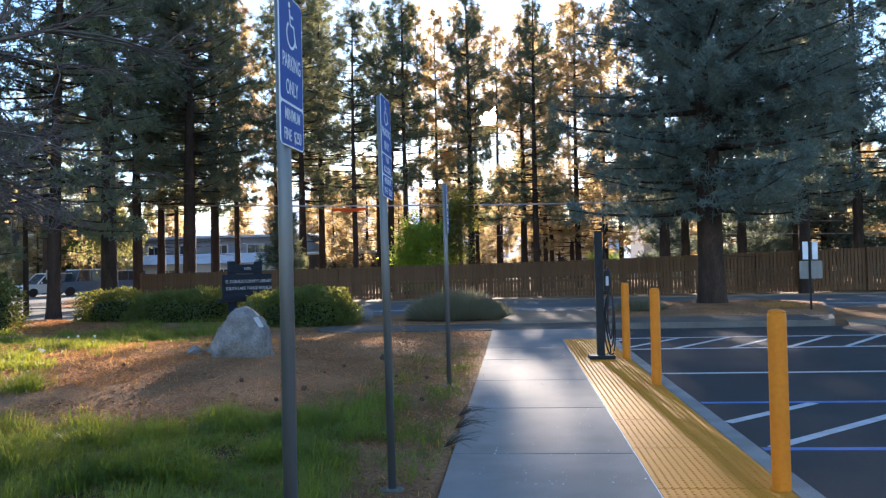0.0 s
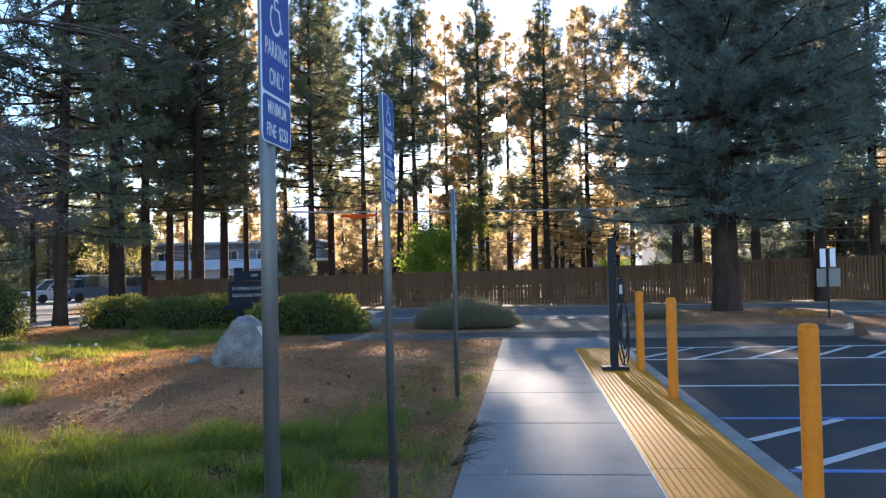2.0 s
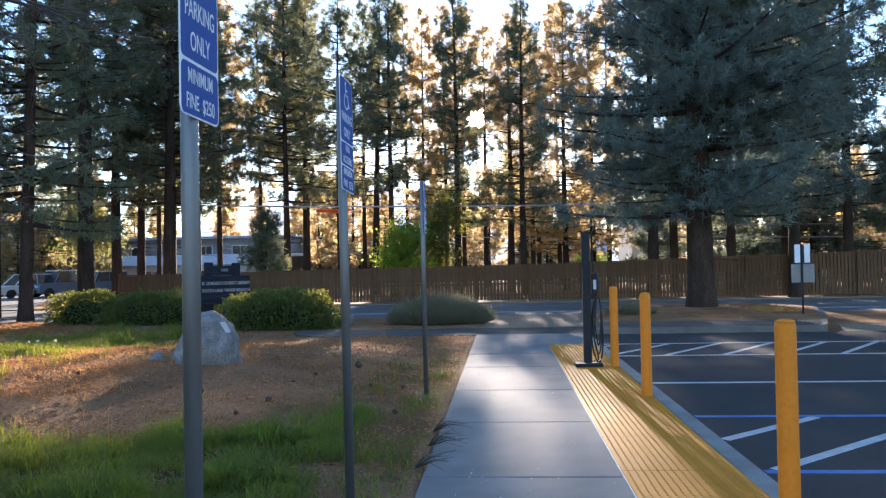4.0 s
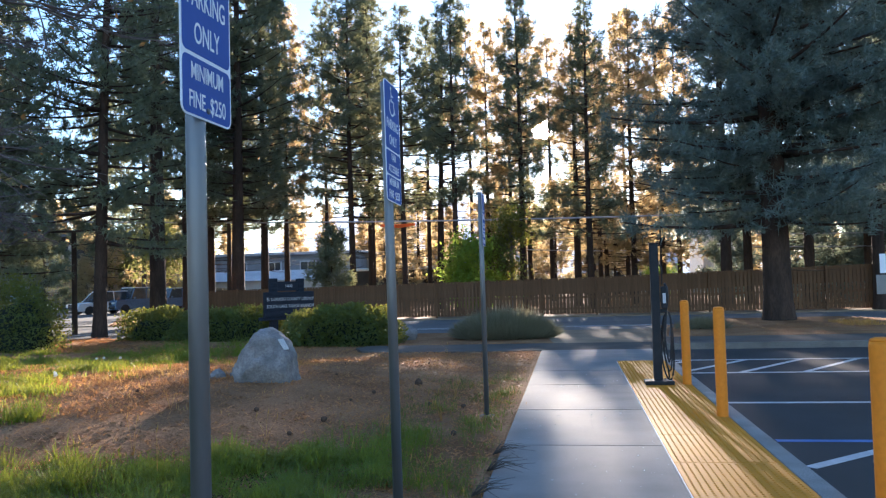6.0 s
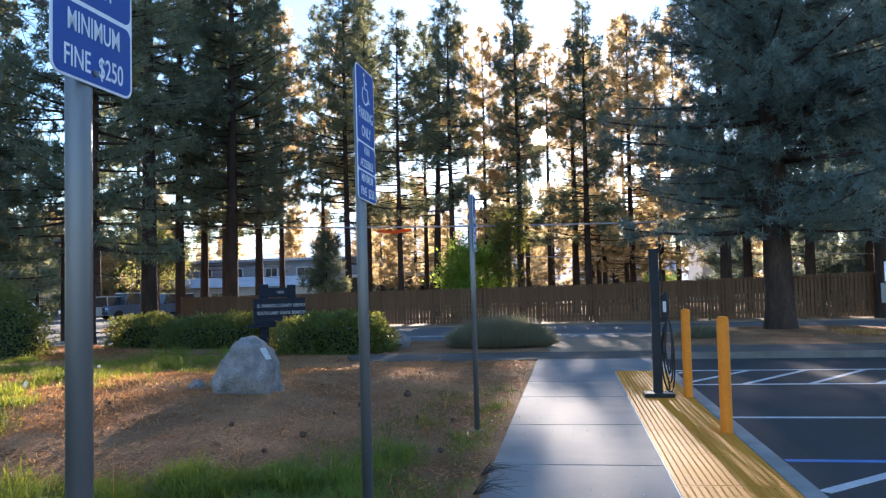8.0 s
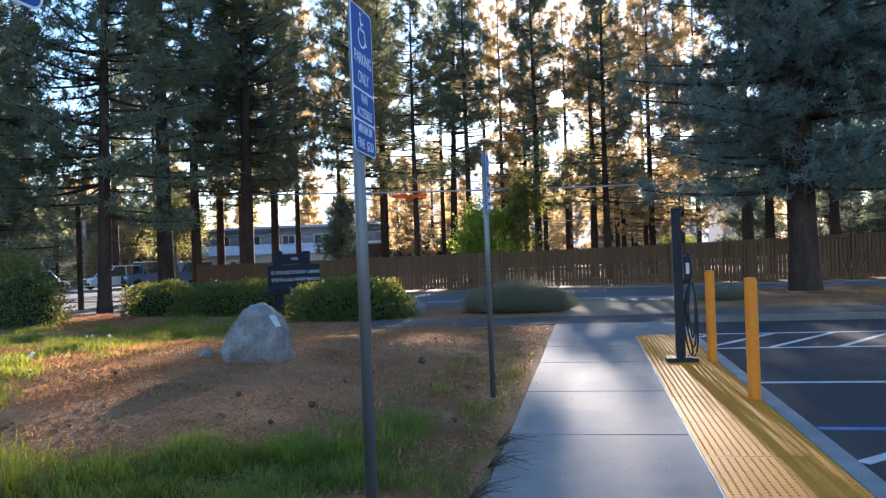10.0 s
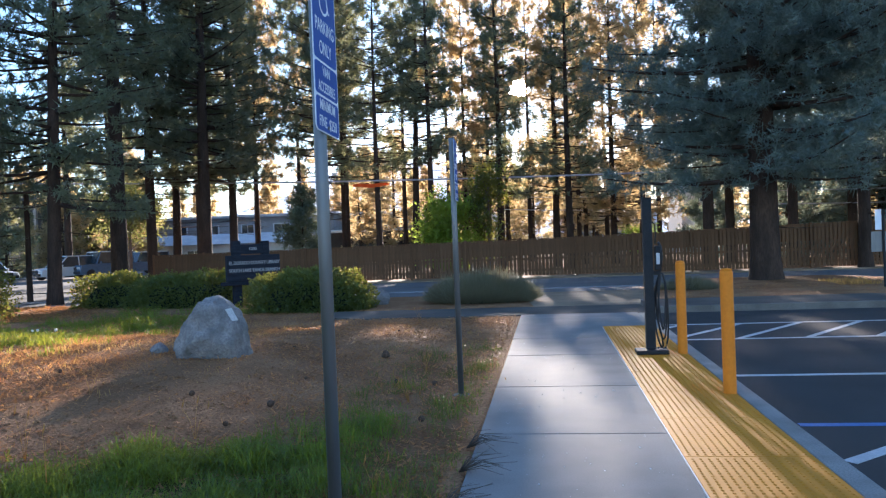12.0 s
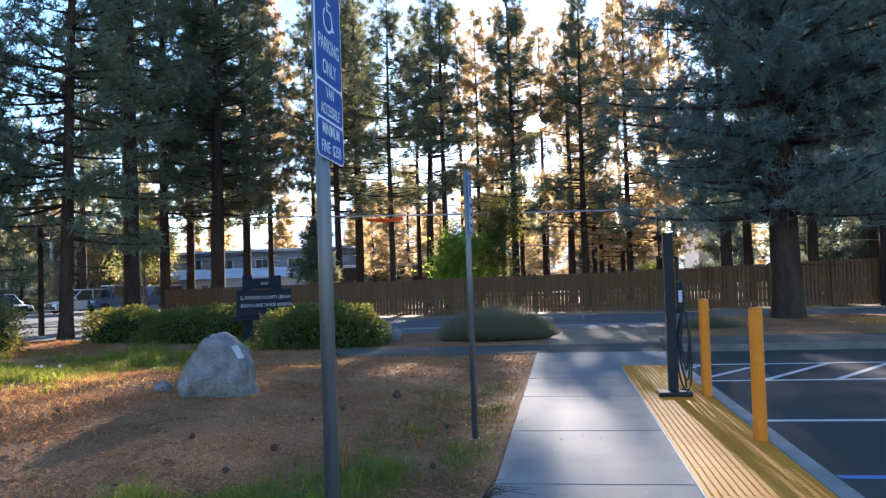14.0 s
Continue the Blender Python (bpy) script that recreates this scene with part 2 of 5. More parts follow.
def ground_mat():
    """Soil with pine litter; grassy where the 'grassy' attribute says so."""
    m = mat("soil", (0.31, 0.165, 0.079), (0.49, 0.285, 0.145), 0.9, 38, 0.97, spec=0.04, bump=1.0, dist=0.06, c3=(0.085, 0.046, 0.026), world_space=True)
    n, l = m.node_tree.nodes, m.node_tree.links
    b = n["Principled BSDF"]
    src = b.inputs["Base Color"].links[0].from_socket
    at = n.new("ShaderNodeAttribute")
    at.attribute_name = "grassy"
    tex = n.new("ShaderNodeTexNoise")
    tex.inputs["Scale"].default_value = 7
    ramp = n.new("ShaderNodeValToRGB")
    ramp.color_ramp.elements[0].color, ramp.color_ramp.elements[1].color = (0.022, 0.027, 0.009, 1), (0.07, 0.058, 0.024, 1)
    l.new(tex.outputs["Fac"], ramp.inputs[0])
    mix = n.new("ShaderNodeMix")
    mix.data_type = "RGBA"
    l.new(at.outputs["Fac"], mix.inputs["Factor"])
    l.new(src, mix.inputs["A"])
    l.new(ramp.outputs[0], mix.inputs["B"])
    l.new(mix.outputs["Result"], b.inputs["Base Color"])
    return m


M["soil"] = ground_mat()


# ---- building helpers ----
def mesh(name, verts, faces, smooth=False):
    me = bpy.data.meshes.new(name)
    me.from_pydata([tuple(v) for v in verts], [], [tuple(f) for f in faces])
    if smooth:
        me.shade_smooth()
    return me


def tri_mesh(name, verts):
    """A mesh of loose triangles from an array of shape (n, 3, 3)."""
    v = np.asarray(verts, dtype=np.float32).reshape(-1, 3)
    n = len(v) // 3
    me = bpy.data.meshes.new(name)
    me.vertices.add(len(v))
    me.vertices.foreach_set("co", v.ravel())
    me.loops.add(3 * n)
    me.loops.foreach_set("vertex_index", np.arange(3 * n, dtype=np.int32))
    me.polygons.add(n)
    me.polygons.foreach_set("loop_start", np.arange(0, 3 * n, 3, dtype=np.int32))
    me.update(calc_edges=True)
    return me


def from_bm(name, bm, smooth=False):
    me = bpy.data.meshes.new(name)
    bm.to_mesh(me)
    bm.free()
    if smooth:
        me.shade_smooth()
    return me


def thing(name, loc=(0, 0, 0), rz=0.0, label="", category="", group="", kind=""):
    ob = new(name)
    ob.empty_display_size = 0.1
    ob.location, ob.rotation_euler = loc, (0, 0, radians(rz))
    return tagged(ob, label, category, group, kind)


def part(name, data, material, parent, label=""):
    """Links a bmesh or a mesh as one object under a thing or a part."""
    if isinstance(data, bmesh.types.BMesh):
        data = from_bm(name, data)
    if material and not data.materials:
        data.materials.append(material)
    ob = new(name, data)
    ob.parent = parent
    if label:
        ob["label"] = label
    return ob


def whole(name, data, material, loc=(0, 0, 0), rz=0.0, label="", category="", group="", kind=""):
    ob = part(name, data, material, None)
    ob.location, ob.rotation_euler = loc, (0, 0, radians(rz))
    return tagged(ob, label, category, group, kind)


def box(bm, c, s, bevel=0.0, rot=None, seg=1):
    m = Matrix.Translation(c) @ (rot or Matrix()) @ Matrix.Diagonal((*s, 1))
    r = bmesh.ops.create_cube(bm, size=1, matrix=m)
    if bevel:
        es = list({e for v in r["verts"] for e in v.link_edges})
        bmesh.ops.bevel(bm, geom=es, offset=bevel, segments=seg, affect="EDGES", profile=0.5)
    return bm


def boxed(c, s, bevel=0.0, rot=None, seg=1):
    return box(bmesh.new(), c, s, bevel, rot, seg)


def rod(bm, p0, p1, r0, r1=None, n=10):
    p0, p1 = Vector(p0), Vector(p1)
    d = p1 - p0
    m = Matrix.Translation((p0 + p1) / 2) @ d.to_track_quat("Z", "Y").to_matrix().to_4x4()
    bmesh.ops.create_cone(bm, cap_ends=True, segments=n, radius1=r0, radius2=r1 if r1 is not None else r0, depth=d.length, matrix=m)
    return bm


def rodded(p0, p1, r0, r1=None, n=10):
    return rod(bmesh.new(), p0, p1, r0, r1, n)


def turned(profile, n=16, cap=True):
    """A surface of revolution round z from (radius, height) pairs."""
    vs, fs = [], []
    for r, z in profile:
        for i in range(n):
            a = 2 * math.pi * i / n
            vs.append((r * math.cos(a), r * math.sin(a), z))
    for k in range(len(profile) - 1):
        for i in range(n):
            j = (i + 1) % n
            fs.append((k * n + i, k * n + j, (k + 1) * n + j, (k + 1) * n + i))
    if cap:
        fs.append(tuple(range(n - 1, -1, -1)))
        fs.append(tuple(range((len(profile) - 1) * n, len(profile) * n)))
    return mesh("turned", vs, fs)


def tube_data(pts, radii, n=6):
    """Vertices and faces of a tapering tube along a line of points."""
    pts = [Vector(p) for p in pts]
    vs, fs = [], []
    for k, p in enumerate(pts):
        d = (pts[min(k + 1, len(pts) - 1)] - pts[max(k - 1, 0)]).normalized()
        u = d.cross(Vector((0.31, 0.17, 0.93)) if abs(d.z) < 0.9 else Vector((1, 0.1, 0))).normalized()
        w = d.cross(u)
        for i in range(n):
            a = 2 * math.pi * i / n
            vs.append(p + (u * math.cos(a) + w * math.sin(a)) * radii[k])
    for k in range(len(pts) - 1):
        for i in range(n):
            j = (i + 1) % n
            fs.append((k * n + i, k * n + j, (k + 1) * n + j, (k + 1) * n + i))
    fs.append(tuple(range(n - 1, -1, -1)))
    fs.append(tuple(range((len(pts) - 1) * n, len(pts) * n)))
    return vs, fs


def tubes(name, lines, smooth=True):
    """One mesh of several tubes: (points, radii, sides) each."""
    vs, fs = [], []
    for pts, radii, n in lines:
        v, f = tube_data(pts, radii, n)
        o = len(vs)
        vs += v
        fs += [tuple(i + o for i in q) for q in f]
    return mesh(name, vs, fs, smooth)


def slab(poly, z0, z1):
    """A flat slab over a polygon in plan."""
    n = len(poly)
    vs = [(x, y, z0) for x, y in poly] + [(x, y, z1) for x, y in poly]
    fs = [tuple(range(n - 1, -1, -1)), tuple(range(n, 2 * n))]
    fs += [(i, (i + 1) % n, n + (i + 1) % n, n + i) for i in range(n)]
    return mesh("slab", vs, fs)


def lettering(text, size, depth=0.0006, squash=1.0):
    """Text as a mesh in the xy plane, centred."""
    cu = bpy.data.curves.new("lettering", "FONT")
    cu.body, cu.size, cu.align_x, cu.align_y, cu.extrude, cu.offset = text, size, "CENTER", "CENTER", depth, size * 0.005
    ob = bpy.data.objects.new("lettering", cu)
    scene.collection.objects.link(ob)
    bpy.context.view_layer.update()
    me = bpy.data.meshes.new_from_object(ob.evaluated_get(bpy.context.evaluated_depsgraph_get()))
    bpy.data.objects.remove(ob)
    if squash != 1.0:
        me.transform(Matrix.Diagonal((squash, 1, 1, 1)))
    return me


def smooth01(v):
    v = max(0.0, min(1.0, v))
    return v * v * (3 - 2 * v)


def ground_z(x, y):
    """Height of the bare ground: a low mound beside the walk, flat elsewhere."""
    if x > 0.02 and y < 20.2:
        return -0.14
    if 20.1 < y < 22.25 and -4.7 < x:
        return -0.06
    if 27.3 < y < 37.2:
        return -0.16
    rise = smooth01(-x / 4.2) * smooth01((y - 4.5) / 6.0) * (1 - smooth01((y - 13.5) / 6.0))
    z = 0.30 * rise - 0.012
    if -16 < x < 0 and 1 < y < 20:
        z += 0.035 * noise.noise((x * 0.9, y * 0.9, 3)) * smooth01(-x / 0.8) + 0.012 * noise.noise((x * 4, y * 4, 7)) * smooth01(-x / 0.4)
    return z


# ---- ground, paving, road ----
def spaced(*runs):
    out = []
    for a, b, s in runs:
        k = max(1, round((b - a) / s))
        out += [a + (b - a) * i / k for i in range(k)]
    return out + [runs[-1][1]]


def grass_cover(x, y):
    """How thick the grass stands, 0 to 1, over the bare ground beside the walk."""
    if x > -0.05 or y > 24 or y < -3 or (y > 19.6 and x > -5.2):
        return 0.0
    wob = 0.9 * noise.noise((x * 0.45, y * 0.45, 1)) + 0.5 * noise.noise((x * 1.7, y * 1.7, 5))
    near = smooth01((8.0 + 0.55 * max(x, -3.2) * -0.2 + (x + 3.2) * 0.85 * (x > -3.2) + wob - y) / 1.0)      # lawn by the signs
    edge = smooth01((-0.5 - x) / 1.1) * 0.85 + 0.15
    west = smooth01((-5.4 - x + wob * 1.3 - 0.12 * (y - 12)) / 1.2) * (1 - 0.5 * smooth01((y - 17.5) / 3)) * 0.85
    litter = smooth01(0.42 + 2.8 * noise.noise((x * 0.7, y * 0.9, 11)))
    weeds = 0.08 * smooth01((x + 1.7) / 1.0) * (1 - smooth01((y - 13) / 4))
    return max(near * edge * (0.62 + 0.38 * smooth01(0.6 + 1.6 * noise.noise((x * 0.8, y * 0.8, 2)))), west * (0.12 + 0.88 * litter), weeds)


def make_ground():
    xs = spaced((-2600, -600, 500), (-600, -100, 100), (-100, -26, 8), (-26, -14, 0.6), (-14, -0.02, 0.16), (-0.02, 0.06, 0.08), (0.06, 30, 2.5), (30, 100, 10), (100, 600, 100), (600, 2600, 500))
    ys = spaced((-2600, -600, 500), (-600, -60, 90), (-60, -4, 4), (-4, 2, 0.5), (2, 19.9, 0.16), (19.9, 28, 0.15), (28, 36, 2), (36, 38, 0.2), (38, 80, 3), (80, 600, 60), (600, 2600, 500))
    vs = [(x, y, ground_z(x, y)) for y in ys for x in xs]
    w = len(xs)
    fs = [(j * w + i, j * w + i + 1, (j + 1) * w + i + 1, (j + 1) * w + i) for j in range(len(ys) - 1) for i in range(w - 1)]
    me = mesh("ground", vs, fs, True)
    a = me.attributes.new("grassy", "FLOAT", "POINT")
    a.data.foreach_set("value", np.array([grass_cover(x, y) * 0.85 for x, y, z in vs], dtype=np.float32))
    whole("ground", me, M["soil"], label="brown bare soil with pine litter and patches of grass", category="ground", kind="structure")


make_ground()

KERB_X0, KERB_X1 = 2.43, 2.60
lot = whole("parking_lot", slab([(KERB_X1, -40), (60, -40), (60, 20.0), (KERB_X1, 20.0)], -0.13, -0.012), M["asphalt"], label="dark new asphalt parking lot with painted stalls", category="parking lot", kind="structure")
whole("road", slab([(-160, 27.5), (160, 27.5), (160, 36.9), (-160, 36.9)], -0.15, -0.05), M["road"], label="grey asphalt road in front of the wooden fence", category="road", kind="structure")
whole("pavement", slab([(-3.6, 20.2), (2.7, 20.2), (2.7, 22.2), (-4.6, 22.2), (-4.75, 21.6), (-4.4, 20.8)], -0.1, 0.0), M["path"], label="grey asphalt footpath crossing the end of the walk", category="path", kind="structure")
whole("pavement", slab([(0.25, 22.2), (3.0, 22.2), (3.6, 27.5), (-0.3, 27.5)], -0.1, -0.004), M["apron"], label="dusty pale concrete apron leading to the road", category="path", kind="structure")
whole("road", slab([(8.3, 19.95), (60, 19.95), (60, 27.5), (10.7, 27.5)], -0.13, -0.03), M["apron"], label="sunlit dusty concrete driveway joining the road", category="driveway", kind="structure")
whole("road", slab([(-90, 36.9), (-21, 36.9), (-27, 48), (-27, 74), (-90, 74)], -0.15, -0.004), M["road"], label="asphalt lot with parked cars under the pines", category="parking lot", kind="structure")

# painted lines on the lot
def stripe(p0, p1, w, material, label, cat="road marking"):
    p0, p1 = Vector((*p0, 0)), Vector((*p1, 0))
    d = (p1 - p0).normalized()
    s = Vector((-d.y, d.x, 0)) * w / 2
    poly = [p0 - s, p1 - s, p1 + s, p0 + s]
    whole("parking_line", slab([(v.x, v.y) for v in poly], -0.011, -0.008), material, label=label, category=cat, group="painted lines of the stalls", kind="structure")


for yy in (3.3, 7.64, 9.90):
    stripe((KERB_X1 + 0.02, yy), (8.2, yy), 0.10, M["blue_line"], "blue painted line beside a parking stall")
stripe((KERB_X1 + 0.02, 12.31), (8.2, 12.31), 0.10, M["white_line"], "white painted line between parking stalls")
for yy in (15.55, 17.66):
    stripe((KERB_X1 + 0.02, yy), (16.0, yy), 0.10, M["white_line"], "white painted line between parking stalls")
for i in range(5):
    x0 = 2.72 + 1.32 * (i - 1)
    a, b = (x0, 7.70), (x0 + 2.42, 9.84)
    if a[0] < 2.62:
        f = (2.62 - a[0]) / (b[0] - a[0])
        a = (2.62, a[1] + f * (b[1] - a[1]))
    stripe(a, b, 0.11, M["white_line"], "white diagonal stripe of an access aisle")
for i in range(11):
    x0 = 2.45 + 1.0 * (i - 1)
    a, b = (x0, 15.61), (x0 + 1.45, 17.60)
    if a[0] < 2.62:
        f = (2.62 - a[0]) / (b[0] - a[0])
        a = (2.62, a[1] + f * (b[1] - a[1]))
    stripe(a, b, 0.10, M["white_line"], "white diagonal stripe of an access aisle")
for yy in (29.9, 30.3):
    whole("road_line", slab([(-120, yy), (120, yy), (120, yy + 0.1), (-120, yy + 0.1)], -0.049, -0.046), M["white_line"], label="white edge line along the road", category="road marking", kind="structure")

# flush kerb beside the warning strip, and the raised kerb of the island
kerb = whole("kerb", boxed(((KERB_X0 + KERB_X1) / 2, 0, -0.08), (KERB_X1 - KERB_X0, 40.1, 0.16), 0.006), M["kerb"], label="flush concrete kerb along the warning strip", category="kerb", kind="structure")
ISLAND = [(2.72, 20.02), (7.3, 20.02), (7.75, 20.12), (8.05, 20.4), (8.3, 21.0), (9.4, 24.0), (10.6, 28.0), (9.6, 30.3), (5.4, 30.3), (3.7, 27.3), (3.05, 22.2), (2.72, 22.2)]
whole("kerb", slab(ISLAND, -0.12, 0.12), M["old_kerb"], label="raised concrete kerb round the planting island", category="kerb", kind="structure")
whole("island", slab([(3.05, 22.05), (8.5, 22.05), (9.3, 24.0), (10.46, 28.0), (9.5, 30.16), (5.45, 30.16), (3.82, 27.2)], 0.0, 0.126), M["soil"], label="planting island of soil and pine litter", category="planting bed", kind="structure")
whole("pavement", slab([(2.82, 20.17), (7.28, 20.17), (7.7, 20.26), (7.93, 20.47), (8.17, 21.0), (8.5, 22.04), (2.82, 22.04)], 0.0, 0.125), M["path"], label="grey footpath along the island's kerb", category="path", kind="structure")


# ---- trees ----
def tufts(rng, centres, axes, blades, length, width, spread=0.9, lift=0.25):
    """Sprays of thin blades about each centre, leaning along its axis."""
    n = len(centres)
    d = axes[:, None, :] * 0.75 + rng.normal(size=(n, blades, 3)) * spread
    d[:, :, 2] += lift
    d /= np.linalg.norm(d, axis=2, keepdims=True) + 1e-6
    s = np.cross(d, rng.normal(size=(n, blades, 3)))
    s /= np.linalg.norm(s, axis=2, keepdims=True) + 1e-6
    ln = length * rng.uniform(0.6, 1.2, size=(n, blades, 1))
    c = centres[:, None, :] + rng.normal(size=(n, blades, 3)) * length * 0.18
    return np.stack([c - s * width, c + s * width, c + d * ln], axis=2).reshape(-1, 3, 3)


# gaps in the canopy: a point on the line of light, its direction, the reach west and east of it, how far that
# eastern edge slants with height, the reach below and above, share of the twigs left
LIGHT_WAY = _d
SUN_SEEN = Vector((-0.0279, 0.9827, 0.1828)).normalized()
OPENINGS = [
    ((0.6, 2.2, 1.6), SUN_SEEN, -0.45, 0.45, 0.0, -0.5, 0.5, 0.0),
    ((-4.6, 12.4, 0.25), LIGHT_WAY, -5.2, 0.0, 1.45, -0.95, 1.1, 0.03),
    ((1.4, 11.2, 0.0), LIGHT_WAY, -0.85, 1.15, 0.0, -0.5, 0.65, 0.28),
    ((2.05, 8.4, 0.0), LIGHT_WAY, -0.45, 0.55, 0.0, -0.3, 0.45, 0.4),
    ((-2.5, 8.4, 0.1), LIGHT_WAY, -0.9, 0.9, 0.0, -0.2, 0.2, 0.3),
    ((-2.2, 17.4, 0.1), LIGHT_WAY, -0.6, 0.6, 0.0, -0.2, 0.15, 0.3),
    ((1.2, 24.4, 0.0), LIGHT_WAY, -0.9, 1.5, 0.0, -0.35, 0.3, 0.2),
    ((-12.6, 26.2, 0.9), LIGHT_WAY, -1.4, 1.3, 0.0, -0.4, 0.6, 0.05),
    ((-4.4, 23.1, 0.8), LIGHT_WAY, -0.5, 0.6, 0.0, -0.5, 0.5, 0.1),
    ((-14.5, 25.0, 0.0), LIGHT_WAY, -2.5, 2.5, 0.0, -0.4, 0.3, 0.2),
]


def gap_keep(rng, cen, x, y):
    keep = np.ones(len(cen), dtype=bool)
    for p, d, west, east, slant, low, high, left in OPENINGS:
        s = (cen[:, 1] + y - p[1]) / d.y
        u, w = cen[:, 0] + x - p[0] - d.x * s, cen[:, 2] - p[2] - d.z * s
        inside = (u > west) & (u < east + slant * w) & (w > low) & (w < high)
        keep &= ~inside | (rng.uniform(size=len(cen)) < left)
    return keep


def pine_meshes(seed, height, base, radius, trunk_r, per_m=5.0, blades=9, droop=0.1, spacing=0.62, blade=0.34, bw=0.032, lean=0.0, top_power=0.75, dead=10, low_full=0.55, thin=None, at=None, spread=0.9, limb=5, sides=4, inner=0.28):
    rng = np.random.default_rng(seed)
    ph = rng.uniform(0, 6.28, 2)

    def axis(z):
        u = z / height
        return Vector((lean * z + 0.12 * math.sin(3 * u + ph[0]) * u, 0.12 * math.sin(2.5 * u + ph[1]) * u, z))

    zs = [-0.1, 0.0, 0.25, 0.8] + [height * k / 12 for k in range(1, 13)]
    zs = sorted(set(z for z in zs))
    rad = [trunk_r * (1 - 0.93 * max(z, 0) / height) * (1.2 if z <= 0 else 1.1 if z < 0.3 else 1.0) for z in zs]
    lines, cen, axs = [([axis(z) for z in zs], rad, 10)], [], []
    z = base
    while z < height - 0.25:
        u = (z - base) / (height - base)
        reach = radius * (1 - u) ** top_power * (low_full + (1 - low_full) * min(1, u * 4)) + 0.25
        for k in range(rng.integers(3, 6)):
            a = rng.uniform(0, 2 * math.pi)
            L = reach * rng.uniform(0.55, 1.12)
            up = 0.45 * u - droop + rng.uniform(-0.12, 0.12)
            o = axis(z + rng.uniform(-0.25, 0.25))
            dirn = Vector((math.cos(a), math.sin(a), 0))
            m = limb
            pts = [o + dirn * (L * i / m) + Vector((0, 0, L * (up * i / m + 0.16 * (i / m) ** 2))) for i in range(m + 1)]
            r0 = max(0.012, min(trunk_r * 0.3, 0.018 * L + 0.008))
            lines.append((pts, [r0 * (1 - 0.8 * i / m) for i in range(m + 1)], sides))
            cnt = max(3, int(L * per_m * rng.uniform(0.7, 1.2)))
            if thin:
                cnt = max(1, int(cnt * (0.85 + 0.15 * max(smooth01((z - thin) / 3.5), smooth01((7.4 - z) / 0.9)))))
            f = rng.uniform(inner, 1.05, cnt) ** 0.8
            side = rng.normal(size=cnt) * 0.20 * L * (1.15 - f)
            for q in range(cnt):
                i = min(m - 1, int(f[q] * m))
                g = f[q] * m - i
                p = pts[i].lerp(pts[i + 1], g) if g <= 1 else pts[m]
                off = Vector((-dirn.y, dirn.x, 0)) * side[q]
                cen.append(p + off + Vector((0, 0, rng.uniform(-0.28, 0.24))))
                axs.append(dirn * 0.8 + off.normalized() * 0.5 if off.length > 0.01 else dirn)
        z += spacing * rng.uniform(0.7, 1.3) * (1 - 0.35 * u)
    for k in range(dead):
        z, a, L = rng.uniform(base * 0.45, base + 1.0), rng.uniform(0, 6.28), rng.uniform(0.5, 0.55 * radius + 0.6)
        o = axis(z)
        pts = [o + Vector((math.cos(a) * L * i / 3, math.sin(a) * L * i / 3, -0.06 * L * i + 0.03 * i * i)) for i in range(4)]
        lines.append((pts, [0.022, 0.016, 0.011, 0.004], 3))
    cen, axs = np.array([tuple(c) for c in cen]), np.array([tuple(c) for c in axs])
    if at:
        keep = gap_keep(rng, cen, *at)
        cen, axs = cen[keep], axs[keep]
    return tubes("trunk", lines), tri_mesh("crown", tufts(rng, cen, axs, blades, blade, bw, spread))


def plant_pine(name, meshes, x, y, z, rz, needles, label, scale=1.0, sz=1.0, group="", category="tree"):
    t = thing(name, (x, y, z), rz, label, category, group)
    t.scale = (scale, scale, sz)
    for nm, me, ma in zip(("trunk", "crown"), meshes, (M["bark"], needles)):
        part(nm, me, ma, t)
    return t


# tall pines beyond the fence: x, y, height, crown base, crown radius, trunk radius, needles, lean
ROW = [
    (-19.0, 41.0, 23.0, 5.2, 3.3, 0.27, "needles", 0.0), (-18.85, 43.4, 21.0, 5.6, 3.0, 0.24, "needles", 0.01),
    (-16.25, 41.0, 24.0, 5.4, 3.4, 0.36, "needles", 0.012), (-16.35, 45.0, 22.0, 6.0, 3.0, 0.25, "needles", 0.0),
    (-17.0, 50.5, 20.0, 6.0, 2.6, 0.20, "needles_backlit", 0.0), (-12.0, 48.0, 22.0, 5.6, 3.3, 0.22, "needles", -0.006),
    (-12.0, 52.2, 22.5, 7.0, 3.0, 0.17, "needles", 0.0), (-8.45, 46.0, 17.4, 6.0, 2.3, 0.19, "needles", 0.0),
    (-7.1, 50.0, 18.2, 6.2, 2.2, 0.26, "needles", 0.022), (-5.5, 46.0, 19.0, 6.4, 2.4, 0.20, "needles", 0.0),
    (-4.6, 55.0, 19.0, 5.0, 2.4, 0.18, "needles_backlit", 0.0), (-3.2, 56.5, 20.0, 5.0, 2.4, 0.18, "needles_backlit", 0.0),
    (-1.95, 48.0, 18.8, 4.2, 2.6, 0.24, "needles", 0.0), (1.15, 50.0, 17.0, 4.6, 2.4, 0.24, "needles_backlit", 0.0),
    (1.85, 47.0, 17.6, 4.2, 2.4, 0.22, "needles", 0.0), (4.6, 52.0, 18.5, 2.6, 3.0, 0.22, "needles_backlit", 0.0),
    (6.6, 55.0, 19.0, 3.0, 3.0, 0.22, "needles_backlit", 0.0),
    (-15.4, 60.0, 22.0, 8.0, 2.6, 0.2, "needles_backlit", 0.0), (-0.6, 62.0, 20.0, 11.0, 2.6, 0.2, "needles_backlit", 0.0), (3.0, 64.0, 20.0, 3.6, 2.8, 0.2, "needles_backlit", 0.0),
]
